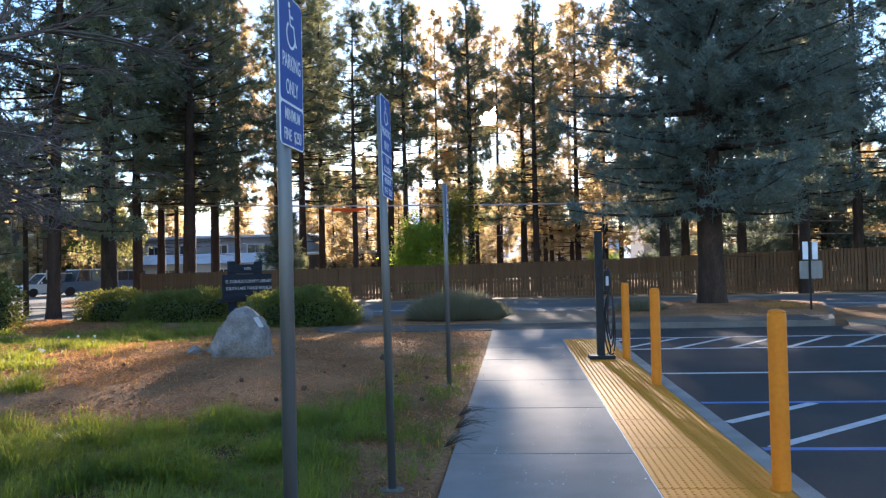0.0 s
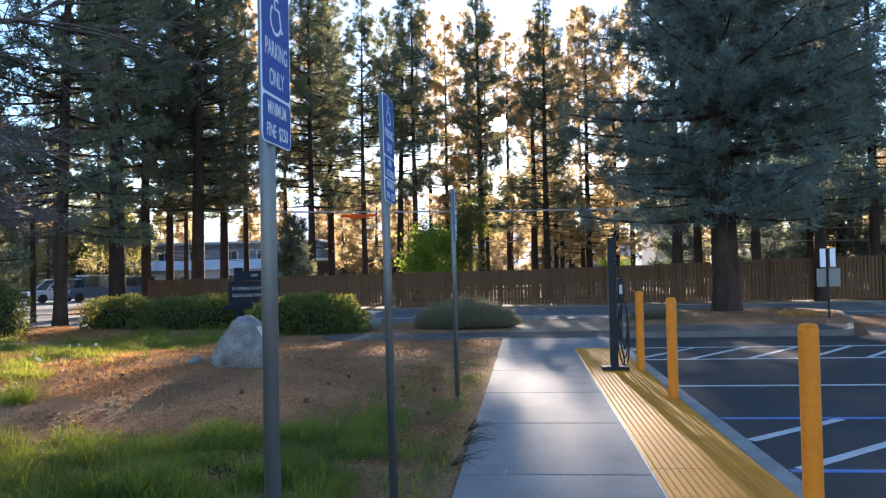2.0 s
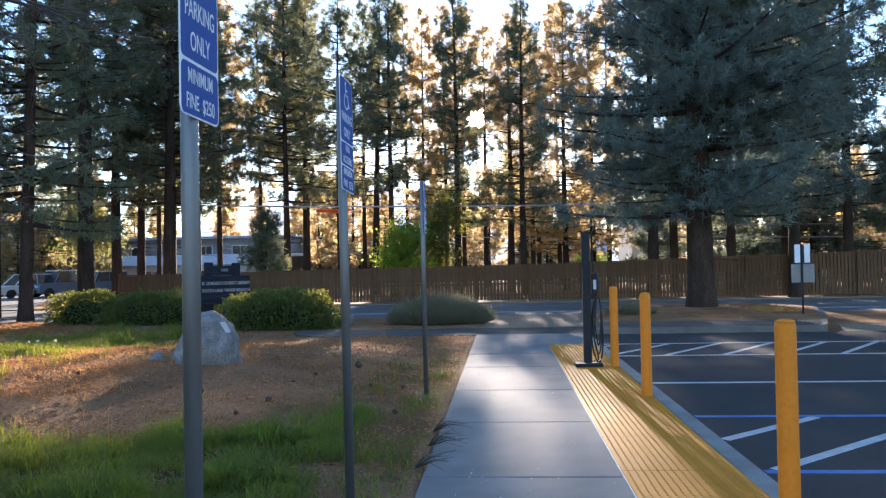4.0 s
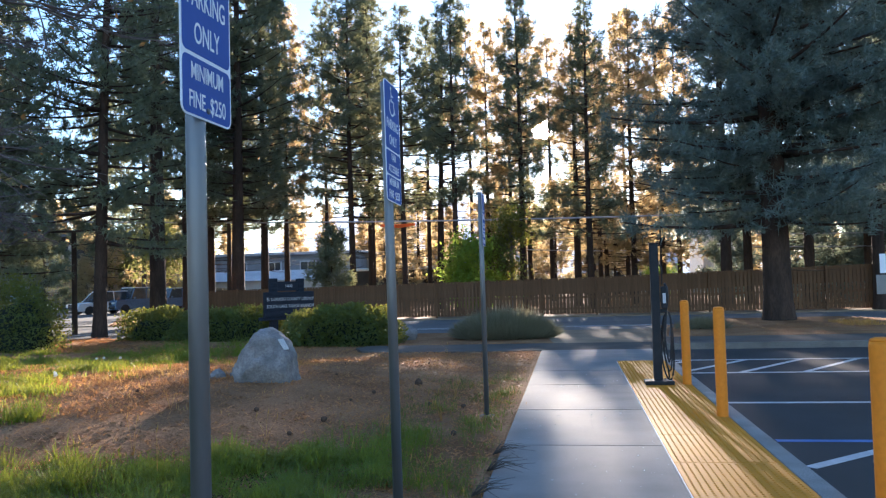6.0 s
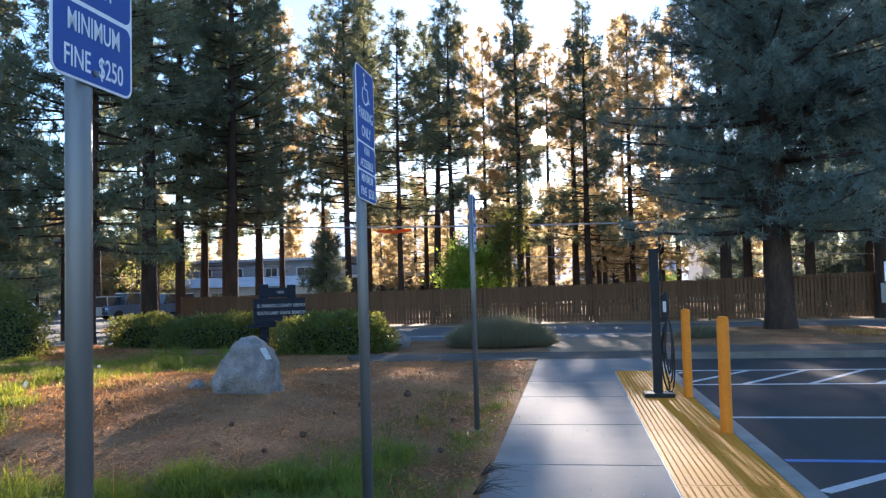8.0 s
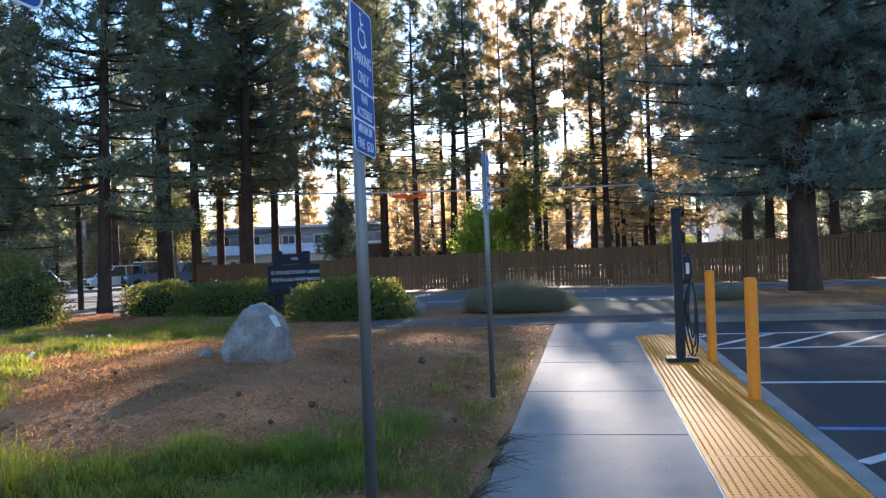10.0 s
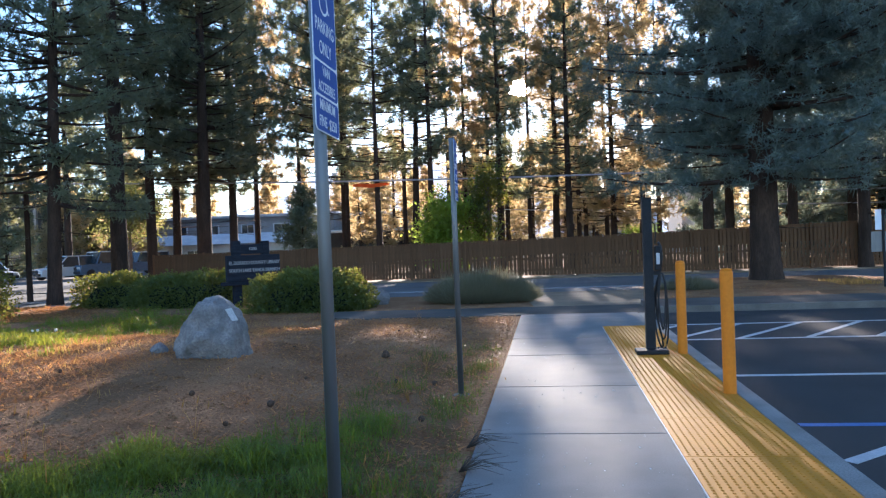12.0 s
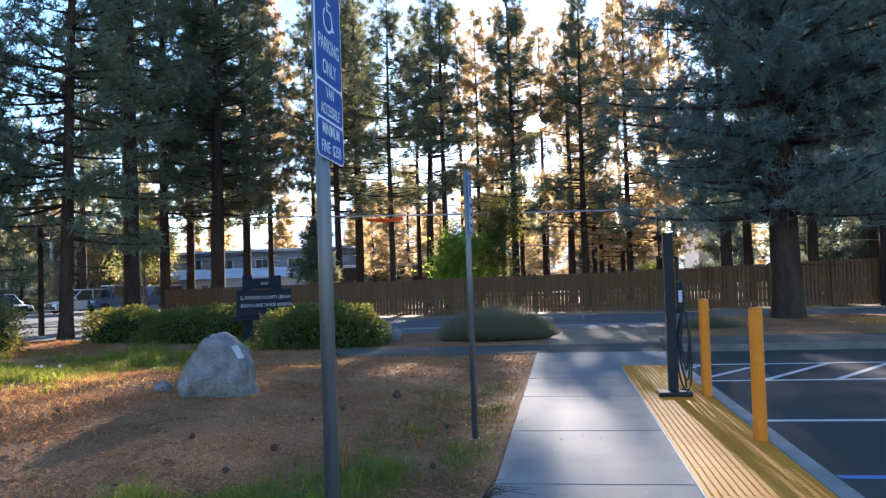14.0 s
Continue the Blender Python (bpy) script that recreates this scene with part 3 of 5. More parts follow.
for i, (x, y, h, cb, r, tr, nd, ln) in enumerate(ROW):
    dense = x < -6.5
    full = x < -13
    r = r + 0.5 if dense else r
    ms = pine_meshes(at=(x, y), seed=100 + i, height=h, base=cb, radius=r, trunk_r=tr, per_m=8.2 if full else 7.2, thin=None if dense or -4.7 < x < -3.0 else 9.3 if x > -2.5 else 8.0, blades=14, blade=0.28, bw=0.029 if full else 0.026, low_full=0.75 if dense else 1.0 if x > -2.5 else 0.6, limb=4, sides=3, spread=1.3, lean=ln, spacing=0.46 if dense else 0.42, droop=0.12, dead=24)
    plant_pine("pine_tree", ms, x, y, -0.02, 0, M[nd], "tall dark pine with a bare lower trunk behind the fence" if nd == "needles" else "tall pine behind the fence, its needles coloured golden for backlight", group="pines behind the fence")

# nearer pines west of the walk, with low heavy crowns
for i, (x, y, h, cb, r, tr, lab) in enumerate([
    (-16.35, 28.8, 21.0, 3.5, 4.3, 0.25, "dark pine trunk with low drooping crown at the road's edge"),
    (-17.95, 36.0, 24.0, 8.5, 3.2, 0.39, "large dark pine beside the end of the fence"),
    (-22.2, 29.5, 15.0, 2.4, 3.4, 0.24, "dense dark pine with branches almost to the ground"),
    (-27.0, 33.5, 20.0, 3.0, 3.4, 0.33, "dense dark pine beside the side road"),
    (-19.6, 27.0, 16.0, 1.6, 3.0, 0.25, "dense dark pine with boughs hanging low over the lawn's edge"),
    (-24.6, 31.0, 20.0, 2.2, 3.6, 0.28, "dense dark pine west of the lawn"), (-28.0, 38.0, 22.0, 4.2, 3.8, 0.30, "dense dark pine by the far lot"), (-27.5, 26.0, 18.0, 1.6, 3.8, 0.30, "dense dark pine west of the lawn"),
    (-36.5, 61.5, 22.0, 6.5, 3.4, 0.32, "tall dark pine standing on the far lot"),
]):
    ms = pine_meshes(200 + i, h, cb, r, tr, at=(x, y), lean=0.04 if i == 0 else 0.0, per_m=8.0, blades=14, spacing=0.48, droop=0.22, blade=0.28, bw=0.027, limb=4, sides=3, spread=1.3, low_full=0.8)
    plant_pine("pine_tree", ms, x, y, -0.03, 0, M["needles"], lab, group="pines by the road")

# the broad conifer on the island
ms = pine_meshes(300, 25.0, 3.4, 5.2, 0.45, per_m=14, blades=15, spacing=0.30, droop=0.16, blade=0.30, bw=0.020, spread=1.1, low_full=0.86, top_power=0.62, inner=0.03)
plant_pine("conifer_tree", ms, 7.2, 28.6, 0.09, 0, M["needles_blue"], "broad dense blue-green conifer with a thick trunk on the island")

# trees east of the island
for i, (x, y, h, cb, r, tr, nd) in enumerate([
    (8.3, 43.0, 19.0, 5.4, 3.0, 0.30, "needles_blue"), (10.2, 47.0, 21.0, 5.4, 3.0, 0.26, "needles"), (11.9, 42.0, 20.0, 4.6, 3.2, 0.26, "needles_blue"),
    (13.4, 37.6, 24.0, 4.6, 4.0, 0.27, "needles_blue"), (16.9, 40.5, 25.0, 4.4, 4.2, 0.25, "needles_blue"), (15.6, 45.0, 20.0, 4.0, 3.4, 0.25, "needles_blue"),
    (20.5, 39.5, 22.0, 3.4, 3.6, 0.30, "needles"), (24.5, 43.0, 22.0, 3.0, 3.8, 0.30, "needles_blue"), (19.0, 50.0, 22.0, 3.0, 3.4, 0.25, "needles"),
]):
    ms = pine_meshes(400 + i, h, cb, r, tr, per_m=9.0, blades=10, spacing=0.52, droop=0.16, low_full=0.75, limb=4, sides=3)
    plant_pine("pine_tree", ms, x, y, -0.02, 0, M[nd], "dark conifer in the shaded grove beyond the road", group="grove beyond the road")

# low young conifers fill the grove down to the ground
for i, (x, y, h, r) in enumerate([(10.6, 54.0, 6.0, 2.4), (14.2, 51.0, 6.5, 2.8), (17.8, 47.5, 7.5, 2.8), (21.8, 46.0, 9.0, 3.2), (26.5, 47.0, 9.0, 3.2), (30.5, 44.0, 10.0, 3.4), (17.6, 57.0, 11.0, 3.0), (-40.0, 59.0, 9.0, 2.4), (-43.5, 57.0, 9.0, 2.6), (-45.0, 74.0, 12.0, 3.4), (-39.5, 76.0, 13.0, 3.4)]):
    ms = pine_meshes(450 + i, h, 0.5, r, 0.12, per_m=9.0, blades=9, spacing=0.36, droop=0.12, low_full=0.95, dead=0, blade=0.38, bw=0.036)
    plant_pine("young_conifer", ms, x, y, -0.02, 0, M["needles_backlit" if y > 70 else "needles" if x < 0 else "needles_blue"], "young conifer bushy to the ground, coloured golden for backlight" if y > 70 else "young dark conifer bushy to the ground beyond the road", group="young conifers beyond the road")

# a second row whose crowns start high, and a backlit belt of lower pines behind it
for i, (x, y, h, cb, r) in enumerate([(-14.0, 61.0, 24.0, 8.0, 3.2), (-10.0, 63.0, 22.5, 8.0, 2.8), (-6.4, 61.0, 22.0, 9.0, 2.6), (-21.5, 58.0, 25.0, 6.0, 3.8), (-26.0, 62.0, 25.0, 6.0, 3.8), (-31.0, 58.0, 24.0, 6.0, 4.0), (-2.4, 66.0, 23.0, 11.0, 2.8), (2.2, 60.0, 20.0, 10.0, 2.6), (5.2, 66.0, 23.0, 12.5, 3.0), (8.6, 62.0, 22.0, 6.0, 3.0), (-18.5, 64.0, 25.0, 12.0, 3.2)]):
    ms = pine_meshes(600 + i, h, cb, r, 0.2, at=(x, y), per_m=6.5, blades=12, spacing=0.55, blade=0.34, bw=0.036, dead=14, spread=1.3, limb=3, sides=3)
    plant_pine("pine_tree", ms, x, y, -0.02, 0, M["needles" if x < -9 else "needles_backlit"], "tall slim pine with a high backlit crown", group="second row of pines")
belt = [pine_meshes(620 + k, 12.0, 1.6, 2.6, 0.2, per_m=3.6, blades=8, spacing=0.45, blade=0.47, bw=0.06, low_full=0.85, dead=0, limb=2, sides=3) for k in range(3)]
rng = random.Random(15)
protos = [plant_pine("pine_tree", belt[k], -13.0 + 8.0 * k, 74 + 3 * k, -0.02, 0, M["needles_backlit"], "lower pine behind the grove, its needles coloured golden for backlight", group="belt of backlit pines") for k in range(3)]
for k in range(14):
    copy_thing(protos[k % 3], pose(-15.5 + 1.75 * k + rng.uniform(-0.8, 0.8), rng.uniform(68, 86), -0.02, 0, 0, rng.uniform(0, 360)) @ Matrix.Scale(rng.uniform(0.66, 0.84), 4))
for k in range(9):
    copy_thing(protos[k % 3], pose(22 + 3.0 * k + rng.uniform(-1, 1), rng.uniform(56, 70), -0.02, 0, 0, rng.uniform(0, 360)) @ Matrix.Scale(rng.uniform(0.8, 1.2), 4))

# a far belt of trees behind the buildings
far_kinds = [pine_meshes(500 + k, 15.0, 1.5, 3.2, 0.25, per_m=2.6, blades=6, spacing=0.62, blade=0.85, bw=0.12, dead=0, limb=2, sides=3) for k in range(3)]
rng = random.Random(5)
protos = [plant_pine("far_pine_tree", far_kinds[k], -80 - 14 * k, 150 + 5 * k, -0.02, 0, M["needles_backlit"], "pine far behind the buildings, its needles coloured golden for backlight", group="far belt of pines") for k in range(3)]
for k in range(48):
    x = -100 + 3.6 * k + rng.uniform(-2, 2)
    copy_thing(protos[k % 3], pose(x, rng.uniform(112, 135), -0.02, 0, 0, rng.uniform(0, 360)) @ Matrix.Scale(rng.uniform(0.75, 1.12), 4))


# ---- fence ----
def fence_top(x):
    return 1.47 + 0.0085 * (x + 17.4) + (0.0 if x < 2 else 0.012 * (x - 2))


FENCE_Y = 38.0


def make_fence():
    f = thing("wooden_fence", (0, FENCE_Y, 0), 0, "weathered brown cedar board fence with gaps low down", "fence")
    post = from_bm("fence_post", boxed((0, 0, 0.5), (0.09, 0.09, 1.0), 0.006))
    shapes = []
    rng = random.Random(3)
    for k in range(4):
        bm = bmesh.new()
        box(bm, (0, 0, 0.5), (0.120 + 0.006 * k, 0.018, 1.0))
        for v in bm.verts:
            if v.co.z > 0.9 and k % 2:
                v.co.x *= 0.82
        shapes.append(from_bm("board", bm))
    x, k = -17.3, 0
    while x < 24.0 and k < 299:
        solid = x < -6.5 or 4.6 < x < 7.0
        gap = 0.142 if solid else rng.choice((0.150, 0.158, 0.168))
        b = part("board", shapes[k % 4], M["fence"], f)
        h = fence_top(x) - rng.uniform(0.0, 0.008)
        b.location = (x, rng.uniform(-0.004, 0.004), 0.06)
        b.scale = (1, 1, h - 0.06)
        b.rotation_euler = (0, radians(rng.uniform(-0.25, 0.25)), 0)
        x += gap
        k += 1
    px = -17.38
    while px < 24:
        p = part("fence_post", post, M["fence"], f)
        p.location, p.scale = (px, -0.065, -0.1), (1, 1, fence_top(px) + 0.17)
        px += 2.4
    rail = from_bm("rail", boxed((0, 0, 0), (2.396, 0.04, 0.088)))
    screen = from_bm("back_panel", boxed((0, 0, 0), (2.396, 0.012, 0.66)))
    cap = from_bm("cap_rail", boxed((0, 0, 0), (2.396, 0.06, 0.03)))
    for q in range(17):
        c = -17.38 + 2.4 * q + 1.2
        tilt = -math.atan2(fence_top(c + 1.2) - fence_top(c - 1.2), 2.4)
        for nm, me, yy, zz in (("rail", rail, 0.03, 0.28), ("rail", rail, 0.03, 0.78), ("rail", rail, 0.03, fence_top(c) - 0.12), ("back_panel", screen, 0.062, fence_top(c) - 0.36), ("cap_rail", cap, -0.01, fence_top(c) + 0.012)):
            p = part(nm, me, M["fence"], f)
            p.location, p.rotation_euler = (c, yy, zz), (0, tilt, 0)
    # slanted boards leaning on the eastern stretch
    for i in range(6):
        bm = bmesh.new()
        box(bm, (11.4 + 0.26 * i, -0.16, 0.78), (0.05, 0.02, 1.25), 0, Matrix.Rotation(radians(42), 4, "Y"))
        part("board", bm, M["fence"], f, "pale slanted lath")


make_fence()
whole("verge", slab([(-17, 36.95), (40, 36.95), (40, 39.0), (-17, 39.0)], -0.15, -0.006), M["apron"], label="strip of pale dry dirt along the foot of the fence", category="verge", kind="structure")


# ---- signs on posts ----
def strip_path(pts, w, z=0.0):
    """A flat ribbon along a line, as one polygon strip in the xy plane."""
    vs, fs = [], []
    pts = [Vector((*p, z)) for p in pts]
    for k, p in enumerate(pts):
        d = (pts[min(k + 1, len(pts) - 1)] - pts[max(k - 1, 0)]).normalized()
        s = Vector((-d.y, d.x, 0)) * w / 2
        vs += [p - s, p + s]
    for k in range(len(pts) - 1):
        fs.append((2 * k, 2 * k + 2, 2 * k + 3, 2 * k + 1))
    return vs, fs


def wheelchair(h):
    """The access symbol, h high, as one flat mesh in the xy plane."""
    vs, fs = [], []

    def put(v, f):
        o = len(vs)
        vs.extend(v)
        fs.extend([tuple(i + o for i in q) for q in f])
    put([(0.40 * h - 0.5 * h + 0.065 * h * math.cos(a * math.pi / 8), 0.43 * h + 0.065 * h * math.sin(a * math.pi / 8), 0) for a in range(16)], [tuple(range(16))])
    put(*strip_path([(-0.09 * h, 0.34 * h), (-0.05 * h, 0.02 * h), (0.17 * h, 0.02 * h), (0.29 * h, -0.36 * h), (0.37 * h, -0.33 * h)], 0.075 * h))
    put(*strip_path([(-0.07 * h, 0.20 * h), (0.14 * h, 0.20 * h)], 0.06 * h, 0.0002))
    put(*strip_path([(-0.02 * h + 0.27 * h * math.cos(radians(a)), -0.19 * h + 0.27 * h * math.sin(radians(a))) for a in range(125, 372, 13)], 0.065 * h, 0.0004))
    return mesh("symbol", vs, fs)


def rounded_plate(w, h, r, t):
    pts = []
    for cx, cy, a0 in ((w / 2 - r, h / 2 - r, 0), (-w / 2 + r, h / 2 - r, 90), (-w / 2 + r, -h / 2 + r, 180), (w / 2 - r, -h / 2 + r, 270)):
        pts += [(cx + r * math.cos(radians(a0 + 18 * k)), cy + r * math.sin(radians(a0 + 18 * k))) for k in range(6)]
    return slab(pts, -t / 2, t / 2)


def sign_plate(parent, w, h, zc, lines, face, text=True):
    """A parking sign: local x to the reader's right, local z up, facing -y of the frame 'face'."""
    turn = face @ Matrix.Translation((0, 0, zc)) @ Matrix.Rotation(radians(90), 4, "X")
    rim = part("sign_plate", rounded_plate(w, h, 0.030, 0.003), M["sign_white"], parent, "white-edged metal sign plate")
    rim.matrix_basis = turn
    top = h / 2
    y1 = top
    for bottom, texts, sym in lines:
        y0 = top - bottom
        p = part("sign_face", rounded_plate(w - 0.016, (y1 - y0) - 0.012, 0.022, 0.002), M["sign_blue"], rim, "blue sign face")
        p.matrix_basis = Matrix.Translation((0, (y0 + y1) / 2, 0.0016))
        if sym:
            s = part("symbol", wheelchair(sym[1]), M["sign_white"], rim, "white wheelchair symbol")
            s.matrix_basis = Matrix.Translation((0.0, top - sym[0], 0.0034))
        for txt, yy, size, sq in texts:
            s = part("lettering", lettering(txt, size, 0.0004, sq), M["sign_white"], rim, "white lettering")
            s.matrix_basis = Matrix.Translation((0, top - yy, 0.0034))
        y1 = y0
    back = part("sign_back", rounded_plate(w - 0.004, h - 0.004, 0.03, 0.001), M["bare_metal"], rim, "bare metal back")
    back.matrix_basis = Matrix.Translation((0, 0, -0.0024))
    for q in (h / 2 - 0.03, -h / 2 + 0.03):
        b = part("bolt", turned([(0.009, 0), (0.009, 0.004), (0.005, 0.007)], 8), M["galv"], rim)
        b.matrix_basis = Matrix.Translation((0, q, 0.002))
    return rim


def sign_post(x, y, height, r, yaw, plates, label, lean=(0, 0), shift=0.03):
    z0 = ground_z(x, y)
    t = thing("parking_sign", (x, y, z0), 0, label, "sign", "accessible parking signs")
    t.rotation_euler = (radians(lean[0]), radians(lean[1]), 0)
    part("post", tubes("post", [([(0, 0, -0.2), (0, 0, height - z0 - 0.004), (0, 0, height - z0)], [r, r, r * 0.9], 18)]), M["galv"], t, "round galvanised steel post")
    part("footing", turned([(0.095, -0.1), (0.095, 0.008), (0.08, 0.014)], 14), M["old_kerb"], t, "small concrete footing")
    face = Matrix.Translation((0, 0, -z0)) @ Matrix.Rotation(radians(yaw), 4, "Z") @ Matrix.Translation((shift, -r - 0.004, 0))
    for w, h, zc, lines in plates:
        sign_plate(t, w, h, zc, lines, face)
    return t


STD = [(0.455, [("PARKING", 0.285, 0.088, 0.64), ("ONLY", 0.390, 0.088, 0.66)], (0.125, 0.20)), (0.635, [("MINIMUM", 0.505, 0.070, 0.66), ("FINE  $250", 0.588, 0.070, 0.70)], None)]
VAN = [(0.44, [("PARKING", 0.275, 0.088, 0.66), ("ONLY", 0.375, 0.088, 0.66)], (0.12, 0.19)), (0.60, [("VAN", 0.482, 0.068, 0.68), ("ACCESSIBLE", 0.558, 0.068, 0.60)], None), (0.765, [("MINIMUM", 0.642, 0.070, 0.66), ("FINE  $250", 0.718, 0.070, 0.70)], None)]
sign_post(-0.374, 3.885, 2.75, 0.030, 87.5, [(0.305, 0.635, 2.421, STD)], "blue accessible parking sign with minimum fine plate on steel post", shift=0.008)
sign_post(-0.352, 6.42, 2.89, 0.030, 85.5, [(0.305, 0.765, 2.497, VAN)], "blue van accessible parking sign on galvanised steel post", lean=(-3.4, -1.15), shift=0.012)
sign_post(-0.335, 11.32, 2.69, 0.030, 91, [(0.305, 0.635, 2.35, STD)], "galvanised sign post with its plate seen edge on", lean=(-0.4, -0.2), shift=0.0)


# ---- bollards ----
def make_bollard():
    t = thing("bollard", (2.37, 6.38, -0.002), 0, "yellow painted steel bollard standing on the warning strip", "bollard", "yellow bollards")
    part("pipe", turned([(0.066, -0.1), (0.066, 0.0), (0.064, 0.02), (0.0635, 1.20), (0.060, 1.222)], 24), M["bollard"], t)
    part("cap", turned([(0.060, 1.222), (0.054, 1.236), (0.032, 1.244), (0.008, 1.246)], 24), M["bollard"], t)
    for o in t.children:
        o.data.shade_smooth()
    return t


bo = make_bollard()
for yy, lean in ((11.25, 0.5), (14.07, 0.3)):
    copy_thing(bo, pose(2.365, yy, -0.002, 0, 0, 40 * yy))


# ---- charging post ----
def make_charger():
    t = thing("charging_post", (1.953, 14.11, 0.0), 0, "black electric vehicle charging post with hanging cable", "charger")
    part("base_plate", boxed((0.01, 0, 0.03), (0.42, 0.34, 0.06), 0.01), M["black"], t)
    part("column", boxed((0, 0, 1.075), (0.125, 0.115, 2.03), 0.01, None, 2), M["black"], t)
    part("cap", boxed((0, 0, 2.098), (0.137, 0.127, 0.02), 0.005), M["black"], t)
    hol = part("holster", boxed((0.125, 0.0, 1.29), (0.085, 0.12, 0.33), 0.018, None, 2), M["black"], t, "black connector holster")
    part("label_panel", boxed((0.126, -0.061, 1.28), (0.045, 0.006, 0.15), 0.002), M["grey_plastic"], hol, "pale grey label panel")
    part("connector", tubes("connector", [([(0.165, 0, 1.16), (0.175, 0, 1.30), (0.165, 0, 1.44), (0.14, -0.02, 1.50)], [0.02, 0.026, 0.024, 0.018], 8)]), M["rubber"], t)
    part("bracket", boxed((0.10, 0, 1.09), (0.12, 0.05, 0.06), 0.008), M["black"], t)
    loops = []
    for q in range(3):
        pts = []
        w, dep, cx = 0.045 + 0.022 * q, 0.76 + 0.13 * q, 0.165
        for i in range(25):
            a = 2 * math.pi * i / 24
            pts.append((cx + w * math.sin(a) + 0.01 * math.sin(2 * a + q), -0.03 + 0.03 * q + 0.02 * math.cos(a), 1.08 - dep / 2 * (1 - math.cos(a))))
        loops.append((pts, [0.0125] * 25, 7))
    loops.append(([(0.17, 0, 1.17), (0.15, -0.02, 1.06), (0.12, -0.02, 0.7), (0.10, -0.02, 0.45), (0.15, -0.03, 0.22), (0.16, -0.04, 0.10), (0.09, -0.02, 0.075)], [0.0125] * 7, 7))
    loops.append(([(0.07, 0, 1.78), (0.105, 0, 1.74), (0.11, 0, 1.6), (0.10, 0, 1.48)], [0.01] * 4, 6))
    part("cable", tubes("cable", loops), M["rubber"], t, "coiled black charging cable")
    return t


make_charger()


from mathutils.bvhtree import BVHTree


# ---- boulder with plaque, small stones ----
def rock(seed, sx, sy, sz, sub=4, rough=0.16, peak=0.0):
    bm = bmesh.new()
    bmesh.ops.create_icosphere(bm, subdivisions=sub, radius=1)
    rr = random.Random(seed)
    planes = [(Vector((rr.uniform(-1, 1), rr.uniform(-1, 1), rr.uniform(-0.3, 1))).normalized(), rr.uniform(0.62, 0.86)) for _ in range(11)]
    for v in bm.verts:
        c = v.co.copy()
        for nrm, d in planes:
            e = c.dot(nrm) - d
            if e > 0:
                c -= nrm * e * 0.82
        c += v.normal * rough * (0.55 * noise.noise(v.co * 1.7 + Vector((seed, 0, 0))) + 0.3 * noise.noise(v.co * 4.5) + 0.14 * noise.noise(v.co * 12))
        if peak:
            u = max(0, c.z)
            c.x *= 1 - peak * u
            c.y *= 1 - peak * u
        v.co = Vector((c.x * sx, c.y * sy, c.z * sz))
    return bm


bz = ground_z(-3.75, 12.68)
bl = thing("boulder", (-3.70, 12.72, bz), 0, "grey granite boulder with a small pale plaque", "boulder")
bm = bmesh.new()
bmesh.ops.create_icosphere(bm, subdivisions=5, radius=1)
# the stone's broken faces: outward direction and distance from its middle
FACETS = [(Vector(n).normalized(), d) for n, d in (
    ((-0.85, -0.2, 0.52), 0.385), ((-1, -0.1, -0.2), 0.46), ((-0.5, -0.82, 0.34), 0.37), ((0.42, -0.80, 0.42), 0.36), ((0.6, -0.1, 0.8), 0.43), ((0.86, -0.1, 0.5), 0.415),
    ((1, -0.1, 0.0), 0.425), ((-0.05, -0.1, 1), 0.51), ((0, 1, 0.3), 0.42), ((-0.6, 0.7, 0.3), 0.44), ((0.7, 0.7, 0.3), 0.46), ((0.1, -0.9, -0.4), 0.37), ((0, 0, -1), 0.34))]
for v in bm.verts:
    d = v.co.normalized()
    r = sum((max(0.02, n.dot(d)) / q) ** 46 for n, q in FACETS) ** (-1 / 46)
    k = d * r * 3.2
    r += 0.05 * noise.noise(k * 0.9 + Vector((4, 1, 2))) + 0.026 * noise.noise(k * 2.4) - 0.03 * abs(noise.noise(k * 1.5 + Vector((9, 3, 1)))) + 0.012 * noise.noise(k * 6) + 0.006 * noise.noise(k * 15)
    v.co = d * r * 0.97 + Vector((0.05, 0, 0.22))
tree_of_faces = BVHTree.FromBMesh(bm)
hit, nrm, _, _ = tree_of_faces.ray_cast(Vector((0.33, -2, 0.50)), Vector((0, 1, 0)))
stone_faces = part("stone", bm, M["granite"], bl).data.polygons
pq = part("plaque", boxed((0, 0, 0), (0.12, 0.18, 0.014), 0.003), M["plaque"], bl, "small pale metal plaque")
near_by = [f.normal for f in stone_faces if (f.center - hit).length < 0.10]
nrm = (sum(near_by, Vector()) / len(near_by)).normalized()
pq.matrix_basis = Matrix.Translation(hit + nrm * 0.014) @ nrm.to_track_quat("Z", "Y").to_matrix().to_4x4()
for x, y, s, sd in ((-4.52, 13.0, 0.13, 3), (-4.30, 13.15, 0.10, 4)):
    whole("stone", rock(sd, s, s * 0.8, s * 0.75, 3), M["granite"], (x, y, ground_z(x, y) + s * 0.3), label="small grey stone beside the boulder", category="stone", group="stones by the boulder")
whole("boulder", rock(8, 0.50, 0.42, 0.36, 4), M["granite"], (-4.1, 24.6, 0.12), label="low rounded grey boulder beside the hedge", category="boulder")


